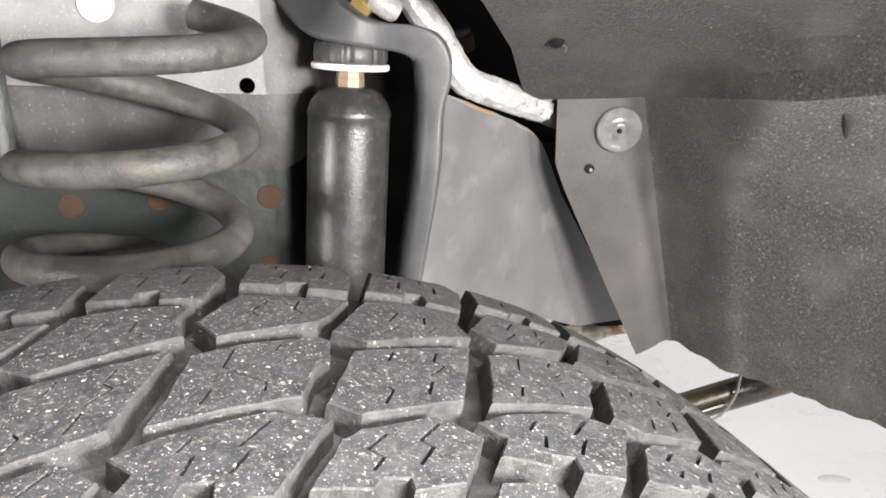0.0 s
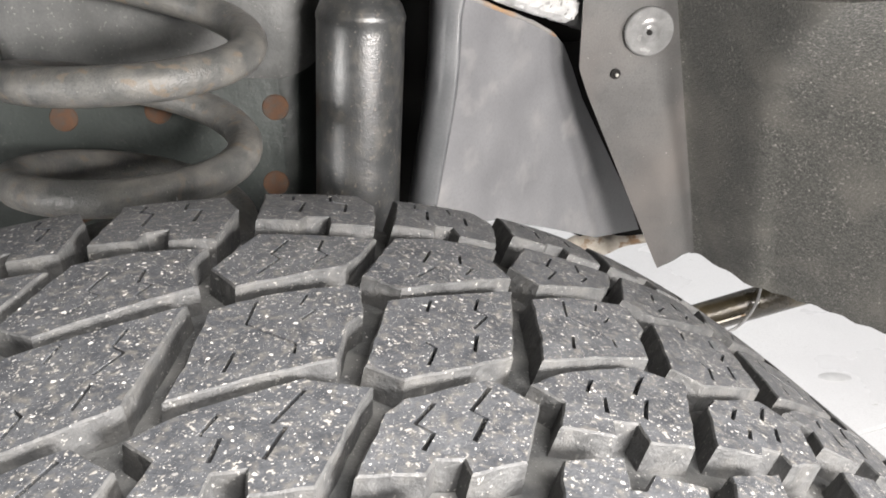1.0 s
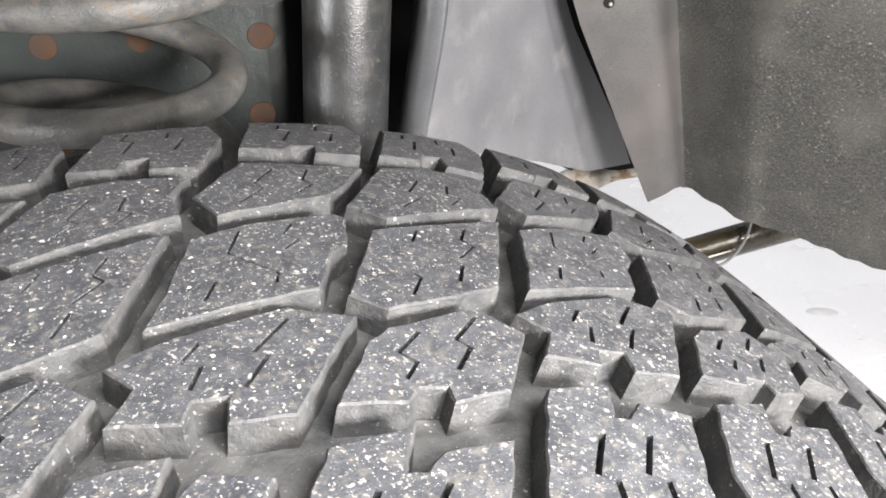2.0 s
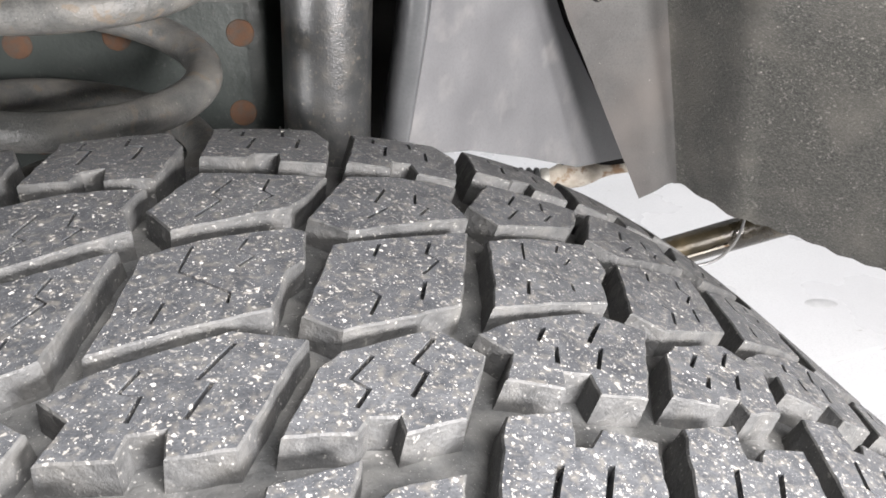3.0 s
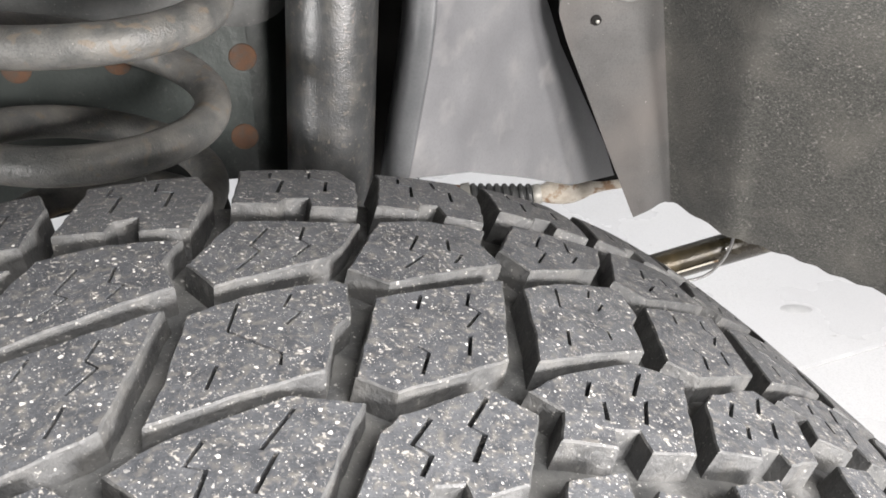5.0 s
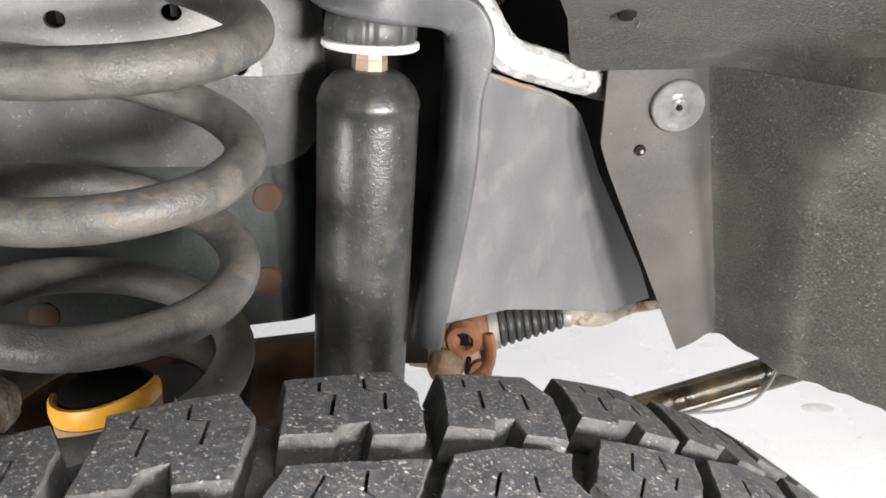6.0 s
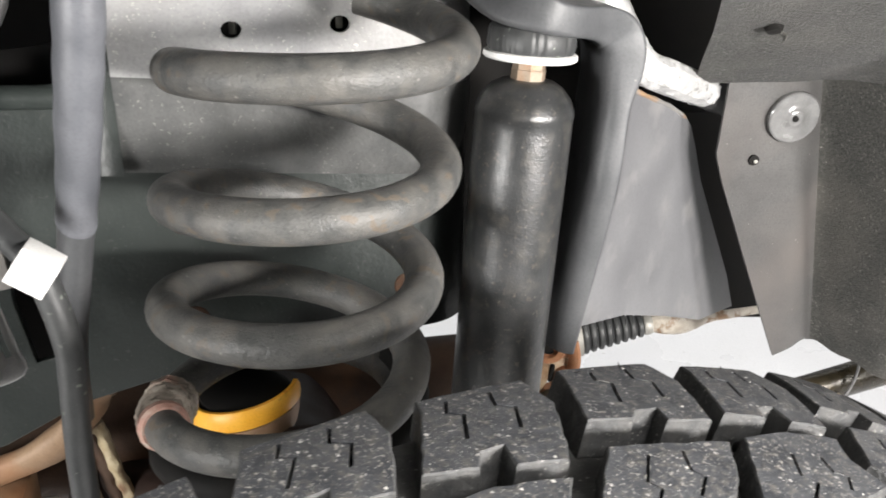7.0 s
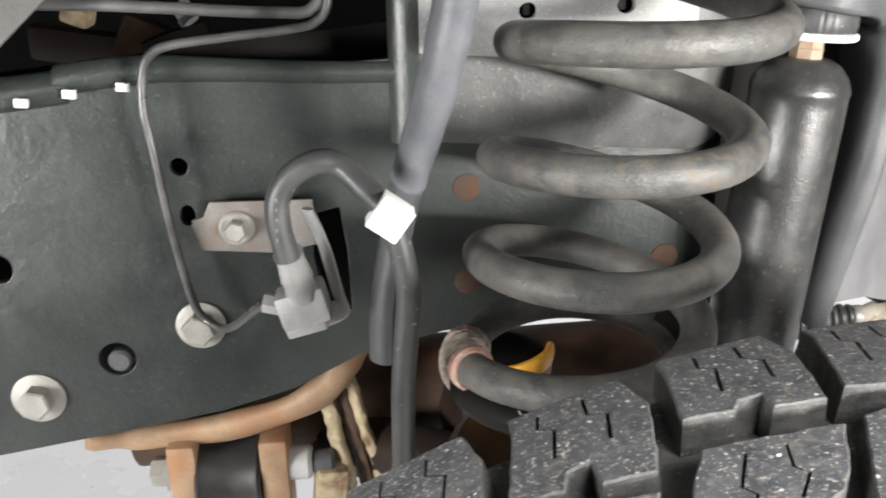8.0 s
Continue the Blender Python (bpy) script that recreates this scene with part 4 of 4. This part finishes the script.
J0, J1 = Vector((0.0405, 0.93, 0.6275)), Vector((0.1145, 0.93, 0.6385))
part("cap", lathe([(-0.034, 0.009), (-0.033, 0.017), (-0.029, 0.0205), (-0.022, 0.0225), (-0.016, 0.0235), (-0.010, 0.0225), (-0.007, 0.0215)], J0, J1, 28), RUST, link, "rusty joint cap")
part("housing", lathe([(-0.066, 0.012), (-0.063, 0.0185), (-0.052, 0.0200), (-0.040, 0.0185), (-0.034, 0.0175)], J0, J1, 24), RUST, link, "rusty joint housing")
# Black disc paints in the dark of the socket.
part("socket", lathe([(-0.0355, 0.0085), (-0.033, 0.0085)], J0, J1, 20), DARK, link, "black disc for the shade in the cap's socket")
part("band", lathe([(-0.008, 0.0235), (0.002, 0.0235)], J0, J1, 28), ZINC, link, "bright clamp band")
ribs = []
for k in range(8):
    r = 0.0222 - 0.0013 * k
    ribs += [(0.002 + 0.0085 * k, r - 0.003), (0.0035 + 0.0085 * k, r - 0.0005), (0.0055 + 0.0085 * k, r), (0.0075 + 0.0085 * k, r - 0.0005), (0.009 + 0.0085 * k, r - 0.003)]
part("boot", lathe(ribs, J0, J1, 32), HOSE, link, "black ribbed rubber boot")
part("collar", lathe([(0.069, 0.0105), (0.071, 0.0112), (0.076, 0.0112), (0.078, 0.010)], J0, J1, 20), ZINC, link, "pale clamp at the small end of the boot")
part("rod", lathe([(0.076, 0.0085), (0.080, 0.0100), (0.088, 0.0128), (0.100, 0.0150), (0.112, 0.0150), (0.124, 0.0120), (0.134, 0.0085), (0.146, 0.0068), (0.20, 0.0062)], J0, J1, 22), CREAM, link, "cream flaking rod end")
part("yoke", lathe([(0, 0.012), (0.004, 0.0185), (0.020, 0.0195), (0.040, 0.0180), (0.052, 0.0200), (0.070, 0.0205), (0.082, 0.0190), (0.086, 0.0140)], (-0.052, 0.93, 0.6035), (0.032, 0.93, 0.5935), 24), GREASE, link, "tan cast yoke")
# Black box on the yoke gives the slot its shade.
part("yoke_slot", box((0.005, 0.006, 0.020), pose(0.0105, 0.9095, 0.593, 0, 8, 0), 0.002), DARK, link, "black box for the shade in the yoke's slot")
part("yoke_ear", lathe([(0, 0.0115), (0.004, 0.0125), (0.010, 0.0115)], (0.024, 0.914, 0.5885), (0.024, 0.904, 0.5885), 18), RUST, link)
eye = part("eye", lathe([(-0.004, 0.0185), (0.006, 0.0180), (0.008, 0.0165), (0.008, 0.0108), (0.006, 0.0095), (-0.004, 0.0090)], (0.0065, 0.912, 0.6235), (0.0045, 0.90, 0.6225), 30), RUST, link, "rusty eye with a black disc for the shade in the bore")
# Bore's inner shade put in as a black disc.
part("bore", lathe([(-0.004, 0.0093), (0.001, 0.0093)], (0.0065, 0.912, 0.6235), (0.0045, 0.90, 0.6225), 24), DARK, eye, "black disc for the shade in the bore")
part("strap", sweep([(0.030, 0.905, 0.632), (0.033, 0.903, 0.612), (0.029, 0.902, 0.594), (0.014, 0.902, 0.580), (-0.008, 0.903, 0.574)], 0.0075, 12, flat=0.55, steps=5), RUST, link, "curved rusty strap under the joint")
part("lump", lathe([(0, 0.010), (0.006, 0.0165), (0.018, 0.0185), (0.030, 0.0150), (0.034, 0.008)], (-0.028, 0.903, 0.602), (0.006, 0.905, 0.588), 20), GREASE, link, "tan greasy cast lump")

# ---- bump stop ----
stop = thing("bump_stop", "yellow urethane bump stop ring above a dark cup", "bump stop")
C0 = Vector((-0.250, 0.650, 0.7205))
bm = bmesh.new()
rings = []
for k in range(37):
    a = radians(186 + 170 * k / 36)
    prof = [(0.0350, -0.007), (0.0382, -0.0055), (0.0392, 0.0), (0.0386, 0.006), (0.0372, 0.0085), (0.0345, 0.0085), (0.0330, 0.006), (0.0330, -0.006)]
    rings.append([bm.verts.new(C0 + Vector((r * math.cos(a), r * math.sin(a), h + 0.006 * math.cos(a)))) for r, h in prof])
for p, q in zip(rings, rings[1:]):
    for i in range(len(prof)):
        bm.faces.new((p[i], p[(i + 1) % len(prof)], q[(i + 1) % len(prof)], q[i]))
bm.faces.new(rings[0])
bm.faces.new(rings[-1][::-1])
part("ring", bm, YELLOW, stop)
bm = bmesh.new()
rings = []
for k in range(37):
    a = radians(182 + 178 * k / 36)
    cup = [(0.0375, -0.007), (0.0372, -0.014), (0.0350, -0.024), (0.0320, -0.024), (0.0330, -0.007)]
    rings.append([bm.verts.new(C0 + Vector((r * math.cos(a), r * math.sin(a), h + 0.006 * math.cos(a)))) for r, h in cup])
for p, q in zip(rings, rings[1:]):
    for i in range(len(cup)):
        bm.faces.new((p[i], p[(i + 1) % len(cup)], q[(i + 1) % len(cup)], q[i]))
bm.faces.new(rings[0])
bm.faces.new(rings[-1][::-1])
part("cup", bm, RUSTARM, stop, "brown cup side under the ring")
part("core", lathe([(0, 0.030), (0.046, 0.0325), (0.055, 0.0315), (0.058, 0.026), (0.059, 0.01)], C0 - Vector((0, 0, 0.05)), C0 + Vector((0, 0, 1)), 30), DARK, stop, "black rubber cap inside the ring")
part("column", lathe([(0, 0.028), (0.05, 0.033)], C0 - Vector((0, 0, 0.07)), C0 + Vector((0, 0, 1)), 30), MAROON, stop)

# ---- brake hose, pipe and bracket ----
hose = thing("brake_hose", "black rubber brake hose with a white tag", "brake hose")
HP = [(-0.363, 0.500, 0.852), (-0.366, 0.498, 0.873), (-0.365, 0.498, 0.888), (-0.357, 0.499, 0.900), (-0.343, 0.501, 0.907), (-0.331, 0.503, 0.904), (-0.317, 0.497, 0.893), (-0.305, 0.490, 0.883), (-0.299, 0.490, 0.864), (-0.2955, 0.491, 0.838), (-0.298, 0.493, 0.808), (-0.301, 0.495, 0.772), (-0.303, 0.498, 0.70)]
part("tube", sweep(HP, 0.0068, 16, steps=6), HOSE, hose)
for k in range(5):
    part("print_mark", box((0.0011, 0.0006, 0.0021), pose(-0.3655 + 0.0003 * k, 0.4915, 0.866 + 0.0056 * k, 8, 0, 0)), CLIP, hose, "pale printed bar")
part("tag", box((0.0185, 0.0155, 0.0190), pose(-0.3035, 0.4885, 0.8815, 0, 36, 10), 0.0008), WHITE, hose, "white wrapped tag")
block = thing("hose_fitting", "cast aluminium hose fitting on a bent steel bracket", "fitting")
part("body", box((0.029, 0.022, 0.022), pose(-0.3625, 0.522, 0.816, 0, -14, 11), 0.003), CAST, block)
part("foot", box((0.024, 0.018, 0.008), pose(-0.361, 0.521, 0.804, 0, -14, 11), 0.002), CAST, block)
part("neck", lathe([(0, 0.0098), (0.012, 0.0085), (0.014, 0.0095), (0.020, 0.0088), (0.028, 0.0078), (0.034, 0.0085)], (-0.3615, 0.518, 0.824), (-0.3645, 0.500, 0.862), 20), CAST, block)
part("nut", lathe([(0, 0.0062), (0.012, 0.0062)], (-0.3745, 0.522, 0.814), (-0.3865, 0.522, 0.816), 6), CAST, block, smooth=False)
part("flange", sweep([(-0.359, 0.533, 0.871), (-0.351, 0.535, 0.846), (-0.345, 0.536, 0.817), (-0.3425, 0.536, 0.809), (-0.349, 0.535, 0.8045), (-0.358, 0.533, 0.802)], 0.0075, 10, flat=0.24, steps=3), CAST, block, "bent steel flange")
part("plate", slab([(-0.157, 0.838), (-0.158, 0.846), (-0.150, 0.848), (-0.145, 0.858), (-0.079, 0.857), (-0.076, 0.826), (-0.106, 0.821), (-0.153, 0.825)], RAIL0 + RN * 0.016, RU, (0, 0, 1), 0.003, 0.0008), PLATE, block, "flat steel plate")
mount = tagged(new("rail_bolt"), "zinc bolt through the hose bracket", "bolt", "rail bolts")
hexbolt(mount, on_rail(-0.129, 0.840, 0.0188), RN, 0.0115, 0.0072, 0.012, ZINC, ZINC)
loom = thing("wiring_loom", "grey sleeved wiring loom hanging beside the spring", "wiring loom")
LP = [(-0.262, 0.482, 1.03), (-0.267, 0.487, 0.996), (-0.272, 0.492, 0.974), (-0.279, 0.500, 0.947), (-0.291, 0.519, 0.914), (-0.300, 0.532, 0.889), (-0.310, 0.540, 0.850), (-0.318, 0.543, 0.810), (-0.3205, 0.5445, 0.770)]
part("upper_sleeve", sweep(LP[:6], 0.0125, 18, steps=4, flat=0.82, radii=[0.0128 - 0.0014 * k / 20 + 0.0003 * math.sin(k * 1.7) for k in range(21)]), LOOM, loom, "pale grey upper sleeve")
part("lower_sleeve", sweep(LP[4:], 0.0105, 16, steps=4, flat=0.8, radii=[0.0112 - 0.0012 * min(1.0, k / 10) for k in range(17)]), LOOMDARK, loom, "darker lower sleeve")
pipe = thing("brake_pipe", "thin steel brake pipe bent along the rail", "brake pipe")
part("tube", sweep([(-0.350, 0.591, 1.02), (-0.354, 0.590, 0.982), (-0.361, 0.589, 0.971), (-0.374, 0.586, 0.967), (-0.413, 0.578, 0.963), (-0.447, 0.571, 0.959), (-0.459, 0.569, 0.953), (-0.464, 0.568, 0.943), (-0.466, 0.567, 0.921), (-0.464, 0.568, 0.898), (-0.460, 0.569, 0.851), (-0.454, 0.570, 0.808), (-0.449, 0.571, 0.787), (-0.441, 0.570, 0.779), (-0.424, 0.560, 0.780), (-0.388, 0.525, 0.814)], 0.0029, 12, steps=5), PIPE, pipe)
upper = thing("upper_pipe", "dark coated pipe above the rail", "pipe")
part("tube", sweep([(-0.75, 0.58, 0.985), (-0.535, 0.604, 0.981), (-0.464, 0.619, 0.977), (-0.401, 0.632, 0.973), (-0.373, 0.638, 0.977), (-0.36, 0.64, 1.02)], 0.004, 12, steps=4), PIPEDARK, upper)

# ---- radius arm mount ----
arm = thing("radius_arm_mount", "brown forged radius arm mount bolted under the rail", "suspension mount")
part("saddle", sweep([(-0.590, 0.645, 0.632), (-0.572, 0.658, 0.627), (-0.548, 0.674, 0.6215), (-0.487, 0.685, 0.626), (-0.4255, 0.690, 0.646), (-0.395, 0.694, 0.667), (-0.381, 0.697, 0.688), (-0.371, 0.700, 0.702)], 0.016, 18, steps=5, flat=0.72, radii=[0.009 + 0.0065 * min(1, k / 12) + 0.0012 * math.sin(k * 0.9) for k in range(36)]), RUSTARM, arm)
for x in (-0.523, -0.448):
    part("ear", box((0.0245, 0.05, 0.11), pose(x, 0.69 + 0.2 * (x + 0.48), 0.566, 0, 0, 11.6), 0.006), RUSTARM, arm)
part("spacer", box((0.060, 0.03, 0.024), pose(-0.452, 0.712, 0.672, 0, -12, 11.6), 0.003), OILY, arm, "oily spacer block under the rail")
part("bush", lathe([(0, 0.030), (0.003, 0.034), (0.008, 0.031), (0.047, 0.031), (0.052, 0.034), (0.055, 0.030)], (-0.514, 0.684, 0.576), (-0.455, 0.696, 0.576), 28), BLACK, arm, "black rubber bush")
part("bolt_head", lathe([(0, 0.017), (0.004, 0.017), (0.0045, 0.0135), (0.016, 0.0135), (0.018, 0.011)], (-0.534, 0.676, 0.586), (-0.555, 0.672, 0.586), 6), ZINC, arm, smooth=False)
fit = thing("brake_fitting", "cream corroded fitting behind the arm mount", "fitting")
part("body", box((0.027, 0.03, 0.06), pose(-0.403, 0.700, 0.556, 4, 6, 20), 0.004), PALEFIT, fit)
c, bolt_axis = Vector((-0.437, 0.692, 0.588)), Vector((0.98, 0.2, 0))
part("locknut", lathe([(0, 0.0125), (0.002, 0.0148), (0.018, 0.0150), (0.0215, 0.0125)], c, c + bolt_axis, 20), PALEGREY, fit, "pale round locknut")
part("shank", lathe([(0.021, 0.0100), (0.026, 0.0108), (0.038, 0.0108), (0.041, 0.0085)], c, c + bolt_axis, 12), BRACKET, fit, "grey threaded end")
for pts, rad, fl, m, lab in (
        ([(-0.408, 0.712, 0.648), (-0.401, 0.711, 0.628), (-0.396, 0.709, 0.602), (-0.388, 0.706, 0.572), (-0.386, 0.704, 0.548)], 0.0085, 0.75, PALEFIT, "cream flaking strip"),
        ([(-0.382, 0.709, 0.664), (-0.378, 0.711, 0.645), (-0.373, 0.712, 0.617), (-0.364, 0.713, 0.588), (-0.358, 0.713, 0.556)], 0.0058, 0.8, PALEFIT, "thin cream strip"),
        ([(-0.392, 0.718, 0.655), (-0.386, 0.718, 0.620), (-0.378, 0.718, 0.585), (-0.372, 0.718, 0.55)], 0.0105, 0.5, OLDSTEEL, "rusty strip between")):
    bm = sweep(pts, rad, 10, steps=5, flat=fl)
    for v in bm.verts:
        v.co += Vector((rng.uniform(-1, 1), rng.uniform(-1, 1), rng.uniform(-1, 1))) * 0.0012
    part("strip", bm, m, fit, lab, angle=50)

lower = thing("suspension_link", "dark forged suspension link, the shade under the spring in its colour", "suspension link")
part("shaft", sweep([(-0.41, 0.765, 0.560), (-0.36, 0.745, 0.572), (-0.30, 0.70, 0.588), (-0.22, 0.64, 0.602)], 0.036, 18, steps=4, flat=0.8), MAROON, lower)
part("end_eye", lathe([(0, 0.030), (0.004, 0.034), (0.030, 0.034), (0.034, 0.030)], (-0.425, 0.775, 0.556), (-0.39, 0.765, 0.556), 24), OLDSTEEL, lower)

# ---- lower bar and wire ----
bar = thing("track_bar", "black and brown steel bar running from the axle", "bar")
part("tube", sweep([(0.0, 0.875, 0.575), (0.10, 0.9, 0.520), (0.17, 0.9, 0.536), (0.308, 0.9, 0.581), (0.50, 0.9, 0.644)], 0.021, 24, steps=4, flat=0.8), OILY, bar)
part("weld", sweep([(0.20, 0.8795, 0.5455), (0.25, 0.8795, 0.562), (0.305, 0.8795, 0.581)], 0.0011, 8), CREAM, bar, "pale scratched weld line")
wire = thing("loose_wire", "thin pale wire hanging over the bar", "wire")
part("strand", sweep([(0.314, 0.868, 0.640), (0.312, 0.868, 0.606), (0.303, 0.868, 0.583), (0.286, 0.868, 0.567), (0.252, 0.868, 0.560), (0.21, 0.872, 0.556)], 0.0016, 8, steps=4), CLIP, wire)

# ---- engine bay ----
# Added sheets: black puts in the bay's dark; cover and side block light.
bay = thing("bay_dark_sheets", "added black sheets for the dark of the engine bay", "panel")
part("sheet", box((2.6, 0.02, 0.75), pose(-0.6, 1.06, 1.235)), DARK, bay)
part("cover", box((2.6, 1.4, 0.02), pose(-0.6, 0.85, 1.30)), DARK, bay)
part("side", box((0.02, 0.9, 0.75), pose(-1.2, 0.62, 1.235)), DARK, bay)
lump = thing("engine_bracket", "rusty brown bracket deep in the engine bay", "bracket")
part("web", box((0.10, 0.02, 0.035), pose(-0.655, 0.86, 0.925, 12, 8, 6), 0.008), MAROON, lump)
part("foot", box((0.05, 0.03, 0.05), pose(-0.60, 0.87, 0.925, 0, 24, 14), 0.008), OLDSTEEL, lump)
part("arm", box((0.07, 0.02, 0.03), pose(-0.555, 0.85, 0.928, 8, -18, 0), 0.007), MAROON, lump)
plug_a = thing("sensor_plug", "dull yellow sensor plug in the engine bay", "plug")
part("body", box((0.026, 0.02, 0.017), pose(-0.640, 0.83, 0.957, 10, 20, 0), 0.004), PALEFIT, plug_a)
part("collar", lathe([(0, 0.007), (0.014, 0.007)], (-0.640, 0.83, 0.964), (-0.632, 0.83, 0.98), 14), OLDSTEEL, plug_a)
plug_b = thing("sensor_plug", "pale grey sensor plug in the engine bay", "plug")
part("body", lathe([(0, 0.006), (0.003, 0.009), (0.016, 0.009), (0.02, 0.006)], (-0.545, 0.83, 0.966), (-0.530, 0.83, 0.945), 18), PALEGREY, plug_b)
part("collar", lathe([(0, 0.011), (0.006, 0.011)], (-0.538, 0.83, 0.956), (-0.523, 0.83, 0.935), 18), BRACKET, plug_b)
shield = thing("rear_liner", "grey plastic liner corner above the rail", "wheel liner")
part("sheet", slab([(-0.9, 0.90), (-0.268, 0.950), (-0.246, 0.969), (-0.222, 0.990), (-0.19, 1.04), (-0.9, 1.04)], RAIL0 + RN * 0.015, RU, (0, 0, 1), 0.003, 0.001), FLAP, shield)

# ---- unseen skin added to block light above the wheel well ----
skin = thing("unseen_fender", "unseen fender added to block light over the tyre", "fender", kind="structure")
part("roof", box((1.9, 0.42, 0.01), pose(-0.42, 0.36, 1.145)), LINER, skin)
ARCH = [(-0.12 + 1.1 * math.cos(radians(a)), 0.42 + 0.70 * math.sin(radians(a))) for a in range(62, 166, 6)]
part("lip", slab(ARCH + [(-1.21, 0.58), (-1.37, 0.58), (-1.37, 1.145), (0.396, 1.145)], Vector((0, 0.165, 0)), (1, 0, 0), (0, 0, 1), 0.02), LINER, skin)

# ---- floor marks ----
joint = part("floor_joint", box((1.6, 0.012, 0.002), pose(1.05, 1.69, FLOOR_Z + 0.001, 0, 0, 22.8)), JOINT)
tagged(joint, "thin white joint line in the workshop floor", "floor joint", kind="structure")
bm = lathe([(0, 0.045), (0.0012, 0.040)], (0.864, 1.827, FLOOR_Z), (0.864, 1.827, 1), 22)
bmesh.ops.scale(bm, vec=(0.85, 0.5, 1), space=Matrix.Translation((-0.864, -1.827, 0)), verts=bm.verts)
tagged(part("floor_stain", bm, PALEGREY), "small dark smudge on the floor", "stain", kind="structure")
